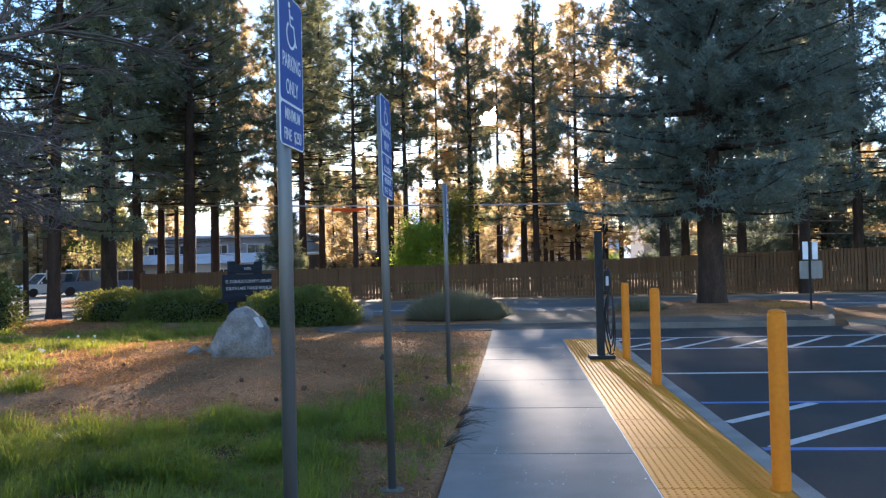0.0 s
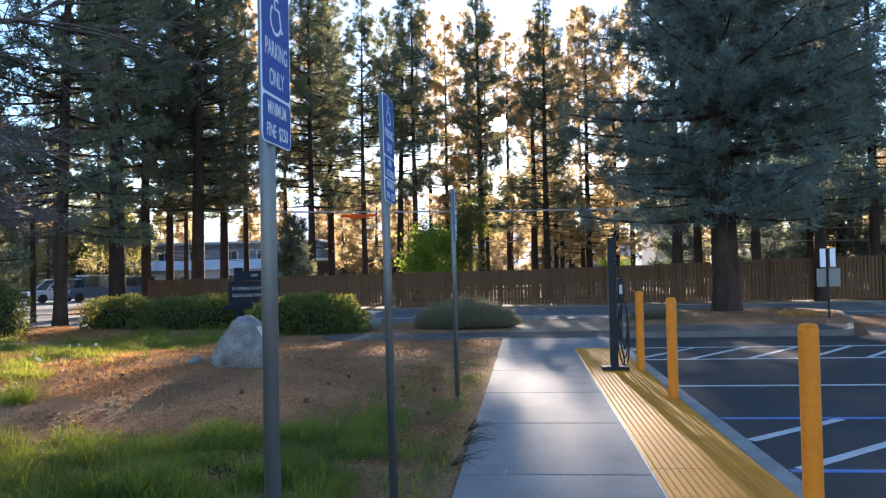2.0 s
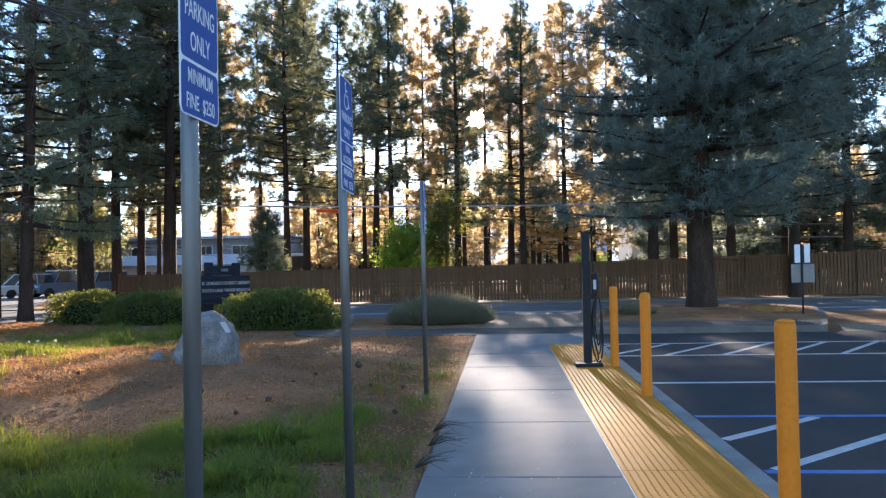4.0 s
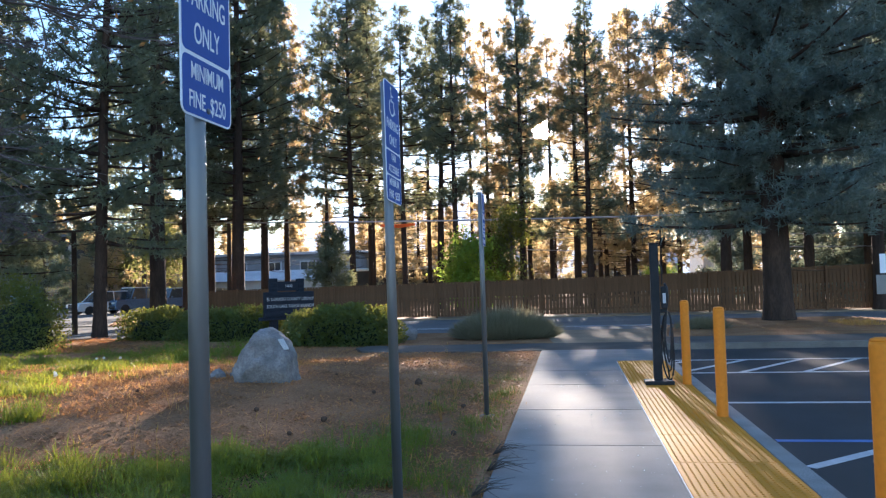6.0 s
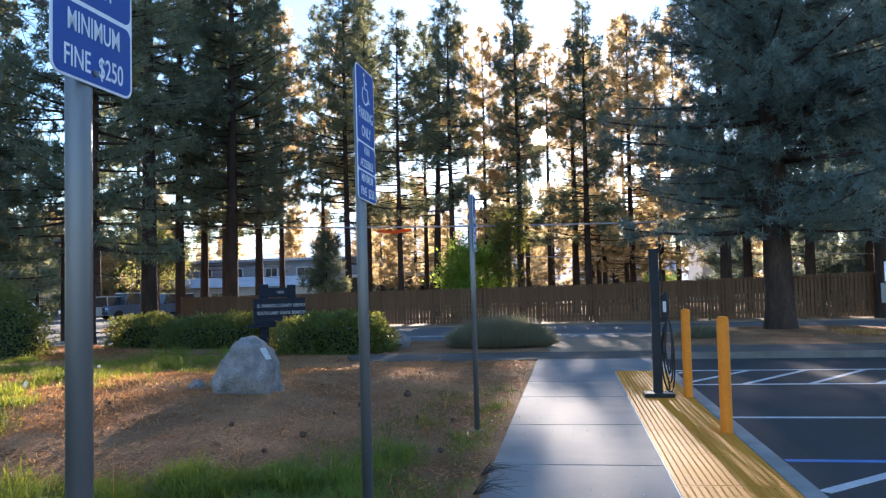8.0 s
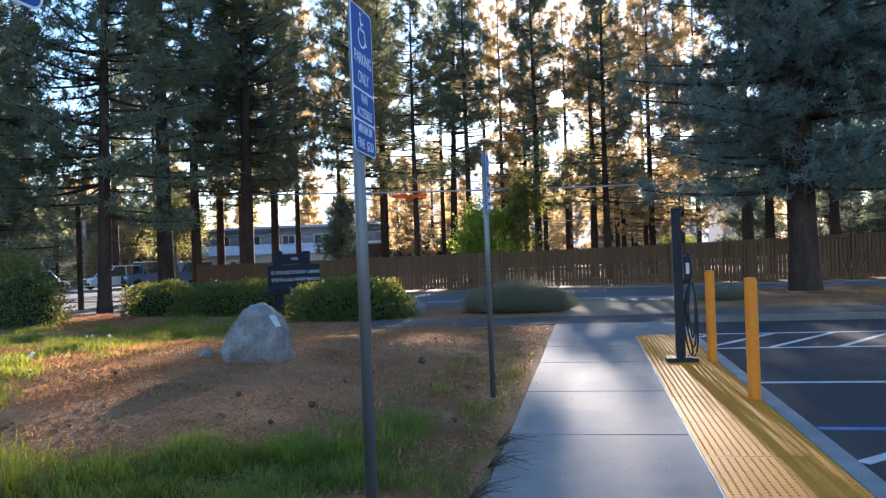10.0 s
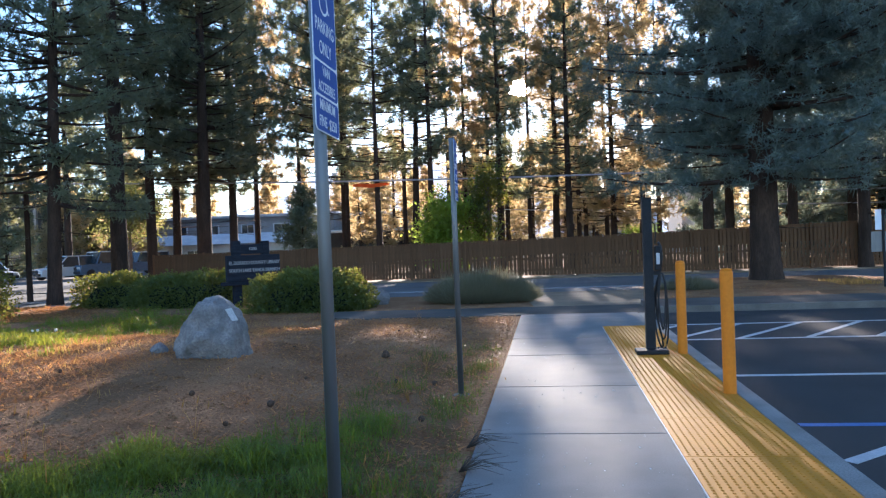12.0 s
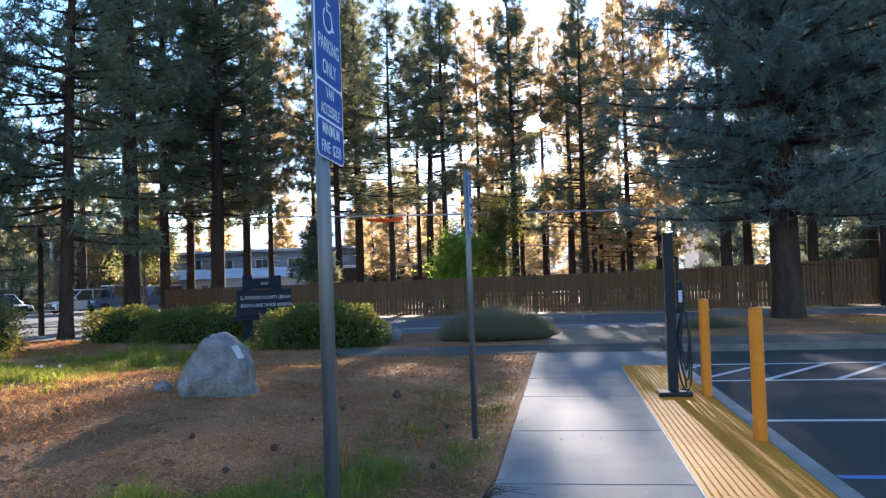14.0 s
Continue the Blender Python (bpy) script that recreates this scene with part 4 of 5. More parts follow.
# ---- hedges and shrubs ----
def leaf_quads(rng, pts, nrm, size):
    n = len(pts)
    a = rng.normal(size=(n, 3))
    d = nrm * 0.5 + a * 0.7
    d /= np.linalg.norm(d, axis=1, keepdims=True)
    s = np.cross(d, rng.normal(size=(n, 3)))
    s /= np.linalg.norm(s, axis=1, keepdims=True)
    L = size * rng.uniform(0.7, 1.3, size=(n, 1))
    mid, tip = pts + d * L * 0.5, pts + d * L
    w = s * L * 0.28
    t1 = np.stack([pts, mid + w, tip], 1)
    t2 = np.stack([pts, tip, mid - w], 1)
    return np.concatenate([t1, t2], 0)


def hedge_meshes(seed, lx, ly, h, count, leaf=0.075, round_p=3.0, bumps=0.17):
    """A clipped rounded hedge: a near-black core for the inner shade and a shell of leaves."""
    rng = np.random.default_rng(seed)
    q = rng.normal(size=(count, 3))
    q[:, 2] = np.abs(q[:, 2]) * 1.1 - 0.12
    q /= (np.abs(q) ** round_p).sum(1, keepdims=True) ** (1 / round_p)
    depth = 1.14 - 0.40 * rng.uniform(size=(count, 1)) ** 1.3
    nz = np.array([noise.noise((v[0] * lx * 1.6, v[1] * 2, v[2] * 2 + seed)) + 0.5 * noise.noise((v[0] * lx * 5, v[1] * 5, v[2] * 5)) for v in q])
    p = q * depth * (1 + bumps * nz[:, None]) * np.array([lx, ly, h])
    nrm = q / np.linalg.norm(q, axis=1, keepdims=True)
    leaves = tri_mesh("leaves", leaf_quads(rng, p, nrm, leaf))
    bm = bmesh.new()
    bmesh.ops.create_icosphere(bm, subdivisions=3, radius=1)
    for v in bm.verts:
        c = v.co / (sum(abs(a) ** round_p for a in v.co) ** (1 / round_p))
        v.co = Vector((c.x * lx * 0.76, c.y * ly * 0.76, max(-0.05, c.z * h * 0.76)))
    return from_bm("core", bm), leaves


def hedge(seed, x, y, lx, ly, h, count, label, rz=0, material="hedge", leaf=0.092, rp=4.0, name="hedge", cat="hedge", bumps=0.22):
    t = thing(name, (x, y, ground_z(x, y)), rz, label, cat)
    core, leaves = hedge_meshes(seed, lx, ly, h, count, leaf, rp, bumps)
    part("core", core, M["core_shade"], t, "dark core painted for the shade inside")
    part("foliage", leaves, M[material], t)
    return t


hedge(1, -12.65, 26.4, 1.08, 0.7, 0.88, 7500, "rounded clipped green hedge with sunlit top")
hedge(2, -9.9, 25.6, 1.6, 0.75, 0.86, 11000, "long clipped green hedge beside the library sign")
hedge(3, -5.5, 23.1, 1.38, 0.85, 0.90, 14000, "clipped green hedge with yellow-green sunlit end")
hedge(4, -15.0, 22.7, 1.2, 1.0, 1.8, 7500, "loose dark shrub at the edge of the lawn", rp=2.2, name="shrub", cat="shrub", bumps=0.3)
hedge(5, -18.6, 24.2, 1.3, 1.1, 1.8, 5200, "loose dark shrub at the edge of the lawn", rp=2.2, name="shrub", cat="shrub", bumps=0.3)


def wispy(seed, x, y, lx, ly, h, n, label, material="shrub"):
    """A soft mound of fine upright stems."""
    rng = np.random.default_rng(seed)
    a, r = rng.uniform(0, 2 * np.pi, n), np.sqrt(rng.uniform(0, 1, n))
    bx, by = r * np.cos(a), r * np.sin(a)
    hh = h * np.sqrt(np.clip(1.04 - (bx * bx + by * by), 0.05, 1)) * rng.uniform(0.45, 1.0, n) * (1 + 0.3 * rng.uniform(0, 1, n) ** 4)
    base = np.stack([bx * lx * 0.8, by * ly * 0.8, np.zeros(n)], 1)
    tip = np.stack([bx * lx * 1.02 + rng.normal(size=n) * 0.12, by * ly * 1.02 + rng.normal(size=n) * 0.12, hh], 1)
    s = rng.normal(size=(n, 3))
    s[:, 2] = 0
    s /= np.linalg.norm(s, axis=1, keepdims=True)
    start = base + (tip - base) * rng.uniform(0.0, 0.7, (n, 1))
    t1 = np.stack([start - s * 0.007, start + s * 0.007, tip], 1)
    t = thing("shrub", (x, y, ground_z(x, y)), 0, label, "shrub")
    bm = bmesh.new()
    bmesh.ops.create_icosphere(bm, subdivisions=3, radius=1)
    for v in bm.verts:
        v.co = Vector((v.co.x * lx * 0.55, v.co.y * ly * 0.55, max(-0.03, v.co.z * h * 0.5)))
    # The core's dark colour paints the shade among the stems.
    part("core", bm, M["core_shade"], t, "dark core painted for the shade inside")
    part("foliage", tri_mesh("foliage", t1), M[material], t)
    return t


wispy(11, -1.15, 24.3, 1.62, 1.0, 0.90, 19000, "soft grey-green mounded shrub beside the footpath")
sh = wispy(12, 4.3, 25.0, 0.8, 0.6, 0.42, 4000, "low grey-green shrub on the planting island")
sh.location.z = 0.1


# ---- library sign ----
def library_sign():
    t = thing("library_sign", (-7.75, 24.8, ground_z(-7.75, 24.8)), 42, "dark wooden library sign with pale routed lettering", "sign")
    part("post", boxed((-0.36, 0.10, 0.93), (0.22, 0.2, 1.9), 0.012), M["board"], t, "thick dark timber post")
    part("post", boxed((0.50, 0.10, 0.93), (0.20, 0.2, 1.86), 0.012), M["board"], t, "thick dark timber post")
    bd = part("board", boxed((0.08, -0.03, 1.10), (1.56, 0.17, 0.74), 0.014), M["board"], t, "dark painted board")
    part("header", boxed((0.07, 0.06, 1.64), (0.66, 0.10, 0.28), 0.01), M["board"], t, "small number board")
    part("sill", boxed((0.0, 0.04, 0.68), (1.62, 0.28, 0.10), 0.012), M["board"], t)
    up = Matrix.Rotation(radians(90), 4, "X")
    for txt, z, s, sq in (("EL DORADO COUNTY LIBRARY", 1.25, 0.135, 0.78), ("SOUTH LAKE TAHOE BRANCH", 1.04, 0.135, 0.80)):
        p = part("lettering", lettering(txt, s, 0.004, sq), M["letters"], bd, "pale lettering")
        p.matrix_basis = Matrix.Translation((0.10, -0.121, z)) @ up
    p = part("lettering", lettering("1000", 0.12, 0.003), M["letters"], t, "pale house number")
    p.matrix_basis = Matrix.Translation((0.10, 0.004, 1.64)) @ up


library_sign()


# ---- road sign on the island ----
t = thing("street_sign", (8.8, 23.95, 0.1), 0, "dark sign post with two white placards and a grey panel", "sign")
part("post", rodded((0, 0, -0.1), (0, 0, 1.93), 0.028, None, 10), M["black"], t)
for dx in (-0.13, 0.13):
    part("placard", boxed((dx, -0.035, 1.68), (0.15, 0.006, 0.50), 0.002), M["sign_white"], t, "narrow white placard")
part("panel", boxed((0.03, 0.035, 1.14), (0.62, 0.006, 0.50), 0.002), M["galv"], t, "grey metal sign back")


# ---- buildings beyond the fence ----
def building(name, x, y, w, d, h, wall, roof, label, windows=(), rz=0, pitch=0.0, eave=0.5, bands=(), cat="building", frame_of="trim"):
    """A block with a roof slab or gable, and windows with frames on its near side: (u, z, width, height)."""
    t = thing(name, (x, y, -0.02), rz, label, cat)
    part("wall", boxed((0, 0, h / 2), (w, d, h)), M[wall], t)
    if pitch:
        vs = [(-w / 2 - eave, -d / 2 - eave, h), (w / 2 + eave, -d / 2 - eave, h), (w / 2 + eave, d / 2 + eave, h), (-w / 2 - eave, d / 2 + eave, h), (-w / 2 - eave, 0, h + pitch), (w / 2 + eave, 0, h + pitch)]
        part("roof", mesh("roof", vs, [(0, 1, 5, 4), (2, 3, 4, 5), (0, 4, 3), (1, 2, 5), (3, 2, 1, 0)]), M[roof], t)
    else:
        part("roof", boxed((0, -0.2, h + 0.14), (w + 2 * eave, d + 2 * eave, 0.28), 0.02), M[roof], t)
    for z, hh, ma in bands:
        part("band", boxed((0, -d / 2 - 0.03, z), (w, 0.06, hh)), M[ma], t)
    for u, z, ww, wh in windows:
        f = part("window", boxed((u, -d / 2 - 0.03, z), (ww + 0.2, 0.08, wh + 0.2)), M[frame_of], t, "framed window")
        part("pane", boxed((u - ww / 4, -d / 2 - 0.075, z), (ww / 2 - 0.06, 0.02, wh)), M["glass"], f)
        part("pane", boxed((u + ww / 4, -d / 2 - 0.075, z), (ww / 2 - 0.06, 0.02, wh)), M["glass"], f)
    return t


building("motel", -34, 95, 22, 9, 5.3, "wall_blue", "roof", "long two-storey blue-grey building with a pale flat roof", [(-7, 4.0, 1.4, 0.9), (-3.2, 4.0, 1.4, 0.9), (1.0, 4.0, 1.4, 0.9), (5.0, 4.0, 1.8, 0.9), (8.6, 4.0, 1.2, 0.9)], 0, bands=[(2.75, 0.5, "wall_tan")])
building("shop", -36, 86, 22, 6, 2.35, "wall_white", "roof", "low pale building with a broad tan roof", [(-6, 1.2, 1.6, 1.0), (0, 1.2, 1.6, 1.0), (6, 1.2, 1.6, 1.0)], pitch=1.1)
building("motel", -18.4, 98, 10.5, 8, 5.2, "wall_blue", "roof", "blue-grey two-storey building with white trim behind the pines", [(-3.2, 4.1, 1.0, 0.8), (-1.2, 4.1, 1.0, 0.8), (2.0, 4.1, 1.4, 0.8)])
building("shop", -8.5, 104, 7.5, 8, 5.4, "wall_white", "roof_dark", "white building with a dark flat roof", [(u, 4.2, 0.7, 0.7) for u in (-2.6, -1.7, -0.8, 0.1, 1.0, 1.9)])
building("house", 13.5, 78, 2.8, 8, 6.0, "wall_white", "roof_dark", "pale two-storey house seen between the trees", [(0.1, 4.9, 0.6, 1.1), (0.1, 2.2, 0.6, 1.0)], pitch=1.4)
building("house", 8.0, 96, 9, 7, 3.0, "wall_blue", "roof", "low house with a pale roof beyond the trees", [(-2, 1.7, 1.2, 1.0), (2, 1.7, 1.2, 1.0)], pitch=1.4)
bl2 = building("apartment_building", -58, 84, 30, 10, 7.5, "wall_dark", "roof_dark", "dark two-storey building with balconies behind the parked cars", [(u, z, 2.0, 1.4) for u in (-10, -5, 0, 5, 10) for z in (1.8, 5.0)], bands=[(3.5, 0.35, "wall_tan"), (4.1, 0.12, "wall_tan"), (2.9, 0.12, "wall_tan")], frame_of="wall_tan")
for u in (-12.5, -7.5, -2.5, 2.5, 7.5, 12.5):
    part("column", boxed((u, -5.9, 3.3), (0.3, 0.3, 6.6)), M["wall_tan"], bl2)
part("balcony", boxed((0, -5.6, 3.42), (30, 1.4, 0.2)), M["wall_tan"], bl2)
for dx in (-1.2, 2.2):
    u = thing("parasol", (-0.4 + dx, 92, 0), 0, "white canopy top beyond the fence", "canopy")
    part("pole", rodded((0, 0, 0), (0, 0, 2.3), 0.05), M["galv"], u)
    part("canopy", turned([(1.5, 2.2), (1.5, 2.3), (0.05, 3.0)], 8), M["sign_white"], u)


# ---- vehicles ----
def car(name, x, y, rz, L, W, H, paint, label, boxy=False, z=-0.003):
    """A parked car: body with wheel arches, cabin, glass, wheels, lamps. Nose along local -y."""
    t = thing(name, (x, y, z), rz, label, "car", "parked cars")
    belt, clear = H * 0.56, H * 0.16
    prof = [(-L / 2, clear + 0.12), (-L / 2 + 0.04, belt * 0.72), (-L / 2 + 0.18, belt * 0.84), (-L * 0.22, belt * 0.98), (L * 0.46, belt), (L / 2 - 0.02, belt * 0.92), (L / 2, clear + 0.15)]
    if boxy:
        prof[2], prof[3] = (-L / 2 + 0.12, belt * 0.93), (-L * 0.2, belt)
    bottom = [(L / 2 - 0.08, clear)]
    for c in (L * 0.30, -L * 0.31):
        bottom += [(c + 0.40 * math.cos(radians(a)), clear + 0.36 * math.sin(radians(a))) for a in range(0, 181, 30)]
    bottom += [(-L / 2 + 0.08, clear)]
    ring = prof + bottom
    vs, fs, n = [], [], len(ring)
    for k, f in enumerate((-1, -1, 1, 1)):
        xx = f * (W / 2 - 0.07) if k in (1, 2) else f * W / 2
        vs += [(xx, yy * (0.985 if k in (0, 3) else 1.0), zz) for yy, zz in ring]
    for a, b in ((0, 1), (1, 2), (2, 3)):
        fs += [(a * n + i, a * n + (i + 1) % n, b * n + (i + 1) % n, b * n + i) for i in range(n)]
    fs += [tuple(range(n)), tuple(range(4 * n - 1, 3 * n - 1, -1))]
    part("body", mesh("body", vs, fs), M[paint], t)
    tw = W / 2 - (0.10 if boxy else 0.2)
    y0, y1, y2, y3 = (-L * 0.20, -L * 0.12, L * 0.47, L * 0.48) if boxy else (-L * 0.24, -L * 0.07, L * 0.36, L * 0.47)
    bw = W / 2 - 0.06
    cv = [(-bw, y0, belt - 0.02), (bw, y0, belt - 0.02), (bw, y3, belt - 0.02), (-bw, y3, belt - 0.02), (-tw, y1, H), (tw, y1, H), (tw, y2, H), (-tw, y2, H)]
    part("glass", mesh("glass", cv, [(0, 1, 5, 4), (1, 2, 6, 5), (2, 3, 7, 6), (3, 0, 4, 7)]), M["glass"], t, "dark car windows")
    part("roof", boxed((0, (y1 + y2) / 2, H + 0.01), (2 * tw + 0.06, y2 - y1 + 0.08, 0.07), 0.025), M["trim"] if boxy else M[paint], t)
    for sx in (-1, 1):
        for ya, yb in ((y0, y1), (L * 0.10, L * 0.10), (y3, y2)):
            part("pillar", tubes("pillar", [([(sx * bw, ya, belt - 0.02), (sx * (tw + 0.02), yb, H)], [0.045, 0.04], 5)]), M[paint], t)
        for yy in (-L * 0.31, L * 0.30):
            w = part("wheel", turned([(0.22, -0.10), (0.33, -0.10), (0.345, -0.06), (0.345, 0.06), (0.33, 0.10), (0.22, 0.10)], 18), M["rubber"], t, "black tyre")
            w.matrix_basis = Matrix.Translation((sx * (W / 2 - 0.11), yy, 0.345)) @ Matrix.Rotation(radians(90), 4, "Y")
            part("rim", turned([(0.22, -0.085), (0.06, -0.06), (0.06, 0.06), (0.22, 0.085)], 10), M["chrome"], w)
        part("headlight", boxed((sx * (W / 2 - 0.28), -L / 2 + 0.03, belt * 0.74), (0.34, 0.10, 0.16), 0.03), M["lamp_clear"], t)
        part("tail_light", boxed((sx * (W / 2 - 0.2), L / 2 - 0.02, belt * 0.76), (0.2, 0.08, 0.22), 0.02), M["lamp_red"], t)
        part("mirror", boxed((sx * (W / 2 + 0.08), y0 + 0.25, belt + 0.08), (0.16, 0.10, 0.13), 0.03), M[paint], t)
    part("grille", boxed((0, -L / 2 + 0.01, belt * 0.70), (W * 0.5, 0.06, 0.24), 0.01), M["car_dark"], t)
    part("bumper", boxed((0, -L / 2 + 0.02, clear + 0.16), (W * 0.94, 0.14, 0.2), 0.04), M["car_dark"], t)
    return t


car("car", -31.5, 57.5, -28, 4.3, 1.85, 1.85, "car_blue", "dark blue boxy off-road car parked facing the road", True)
car("car", -33.2, 56.0, -30, 4.6, 1.85, 1.62, "car_white", "white estate car parked on the far lot")
car("car", -31.9, 63.8, -26, 4.5, 1.85, 1.75, "car_blue", "dark car parked farther back on the lot", True)
car("car", -36.9, 52.6, 68, 4.6, 1.85, 1.45, "car_white", "white car parked beside the dark shrubs")
for x, y, L, lab in ((-15.5, 74, 6.5, "white motorhome roof showing over the fence"), (-10.2, 76, 5.5, "grey truck with white roof beyond the fence")):
    v = thing("camper", (x, y, -0.02), 90, lab, "vehicle")
    part("body", boxed((0, 0, 1.75), (2.2, L, 2.3), 0.12, None, 2), M["wall_dark"], v)
    part("roof", boxed((0, 0, 2.98), (2.3, L + 0.3, 0.26), 0.08, None, 2), M["car_white"], v, "white rounded roof")
    for sx in (-1, 1):
        for yy in (-L * 0.3, L * 0.3):
            w = part("wheel", turned([(0.2, -0.12), (0.38, -0.12), (0.38, 0.12), (0.2, 0.12)], 16), M["rubber"], v)
            w.matrix_basis = Matrix.Translation((sx * 0.98, yy, 0.38)) @ Matrix.Rotation(radians(90), 4, "Y")
    part("window", boxed((1.11, 0, 2.1), (0.03, L * 0.5, 0.6)), M["glass"], v)


# ---- broadleaf tree by the fence, young pine, poles, cables ----
def broadleaf(x, y, h, r, leaves, trunk_r, seed, label, material, leaf=0.16, low=0.5, flatten=1.0):
    rng = np.random.default_rng(seed)
    t = thing("broadleaf_tree", (x, y, -0.02), 0, label, "tree")
    lines = [([(0, 0, -0.1), (0.03, 0, h * 0.35), (0, 0.05, h * 0.8)], [trunk_r, trunk_r * 0.8, trunk_r * 0.3], 8)]
    tips = []
    for k in range(26):
        a, z = rng.uniform(0, 6.28), rng.uniform(low, h * 0.85)
        L = r * rng.uniform(0.4, 0.95) * math.sin(math.pi * min(0.95, 0.12 + 0.8 * z / h))
        e = Vector((math.cos(a) * L, math.sin(a) * L, z + 0.45 * L))
        lines.append(([(0, 0, z * 0.8), e * 0.5 + Vector((0, 0, z * 0.42)), e], [trunk_r * 0.35, trunk_r * 0.2, 0.008], 4))
        tips.append(e)
    part("trunk", tubes("trunk", lines), M["twig"], t)
    c = np.array([tuple(e) for e in tips])
    idx = rng.integers(0, len(c), leaves)
    p = c[idx] * (1 - 0.5 * rng.uniform(size=(leaves, 1)) ** 2 * np.array([1, 1, 0.3])) + rng.normal(size=(leaves, 3)) * 0.26 * r * np.array([0.8, 0.8, 0.7])
    p = p[p[:, 2] > low * 0.6]
    part("crown", tri_mesh("crown", leaf_quads(rng, p, np.tile([0, 0, 0.3], (len(p), 1)), leaf)), M[material], t)
    return t


broadleaf(-4.3, 42.6, 4.6, 1.6, 9000, 0.10, 21, "bright green leafy tree backlit behind the fence", "maple", 0.17)
broadleaf(-2.3, 43.4, 6.2, 1.3, 6500, 0.10, 22, "slim green leafy tree behind the fence", "hedge", 0.13)
broadleaf(-26.2, 52.0, 6.5, 2.4, 8000, 0.12, 23, "olive green leafy tree beside the parked cars", "oak", 0.17, 2.2)
broadleaf(-45.0, 79.0, 6.0, 2.6, 5000, 0.12, 24, "olive green leafy tree in front of the dark building", "oak", 0.25, 2.0)
broadleaf(7.0, 60.0, 2.6, 1.3, 2500, 0.06, 25, "pale yellow-green bush beyond the fence", "maple", 0.14)
plant_pine("young_pine", pine_meshes(31, 4.6, 0.5, 1.2, 0.06, per_m=14, blades=9, spacing=0.28, dead=0), -11.6, 42.0, -0.02, 0, M["needles"], "young pine with sunlit rims behind the fence")
whole("pole", rodded((0, 0, -0.1), (0, 0, 3.9), 0.15, 0.13, 12), M["bark"], (2.95, 52.5, 0), label="short brown wooden pole behind the fence", category="pole")
whole("pole", rodded((0, 0, -0.1), (0, 0, 4.0), 0.11, 0.09, 12), M["bark"], (-18.8, 31.0, 0), label="slim brown wooden pole at the edge of the road", category="pole")
sg = thing("street_sign", (-19.35, 33.6, -0.05), 0, "thin grey post with a small pale square plate", "sign")
part("post", rodded((0, 0, -0.1), (0, 0, 1.9), 0.035), M["galv"], sg)
part("plate", boxed((0, -0.04, 1.62), (0.36, 0.006, 0.42), 0.002), M["bare_metal"], sg, "pale metal plate")
whole("pole", rodded((0, 0, -0.1), (0, 0, 4.2), 0.05, 0.04, 10), M["black"], (5.2, 43.0, 0), label="thin dark pole behind the fence", category="pole")
for nm, a, b, sag, r, lab in (("cable", (-60, 44, 8.0), (40, 44, 5.2), 1.6, 0.045, "overhead cable strung between the pines"), ("cable", (-4.6, 55, 4.6), (13.6, 74, 5.2), 0.25, 0.03, "far bright overhead cable"), ("cable", (-4.6, 55, 3.8), (13.6, 74, 4.0), 0.25, 0.03, "far bright overhead cable"), ("cable", (10, 44, 4.6), (40, 40, 5.0), 0.3, 0.025, "overhead cable in the eastern grove"), ("cable", (10, 44, 3.6), (40, 42, 3.8), 0.3, 0.03, "overhead cable in the eastern grove"), ("cable", (10, 45, 3.0), (40, 44, 3.1), 0.3, 0.03, "overhead cable in the eastern grove")):
    pts = [(a[0] + (b[0] - a[0]) * i / 24, a[1] + (b[1] - a[1]) * i / 24, a[2] + (b[2] - a[2]) * i / 24 - sag * 4 * (i / 24) * (1 - i / 24)) for i in range(25)]
    whole(nm, tubes("cable", [(pts, [r] * 25, 5)]), M["wire"], label=lab, category="cable", group="overhead cables")
vs, fs = [], []
for i in range(13):
    u = i / 12
    z = 4.80 - 0.04 * math.sin(math.pi * u) + 0.02 * math.sin(9 * u)
    for dz, dy in ((0.11, 0.0), (-0.09, 0.03), (-0.09, 0.06), (0.11, 0.06)):
        vs.append((-9.5 + 1.95 * u, 44.6 + dy, z + dz * (0.6 + 0.4 * math.sin(math.pi * u))))
for i in range(12):
    for k in range(4):
        fs.append((4 * i + k, 4 * i + 4 + k, 4 * i + 4 + (k + 1) % 4, 4 * i + (k + 1) % 4))
whole("banner", mesh("banner", vs, fs), M["orange"], label="slack orange strip of cloth slung between pines", category="banner")

# hills and the low sun
vs, fs = [], []
NX = 60
for i in range(NX + 1):
    x = -900 + 1800 * i / NX
    h = 16 + 52 * math.exp(-((x + 150) / 150) ** 2) + 14 * noise.noise((x * 0.006, 0, 2)) + 7 * noise.noise((x * 0.03, 1, 2))
    vs += [(x, 640, -5), (x, 700, h * 0.6), (x, 800, h * 1.25)]
for i in range(NX):
    for k in range(2):
        fs.append((3 * i + k, 3 * i + 3 + k, 3 * i + 4 + k, 3 * i + 1 + k))
whole("backdrop", mesh("backdrop", vs, fs, True), M["hill"], label="distant wooded hill, haze painted as a pale glow", category="hill", kind="structure")
bm = bmesh.new()
bmesh.ops.create_icosphere(bm, subdivisions=3, radius=50)
whole("backdrop", bm, M["sun_face"], tuple(SUN_SEEN * 4200), label="low bright sun seen through the pines", category="sun", kind="structure")


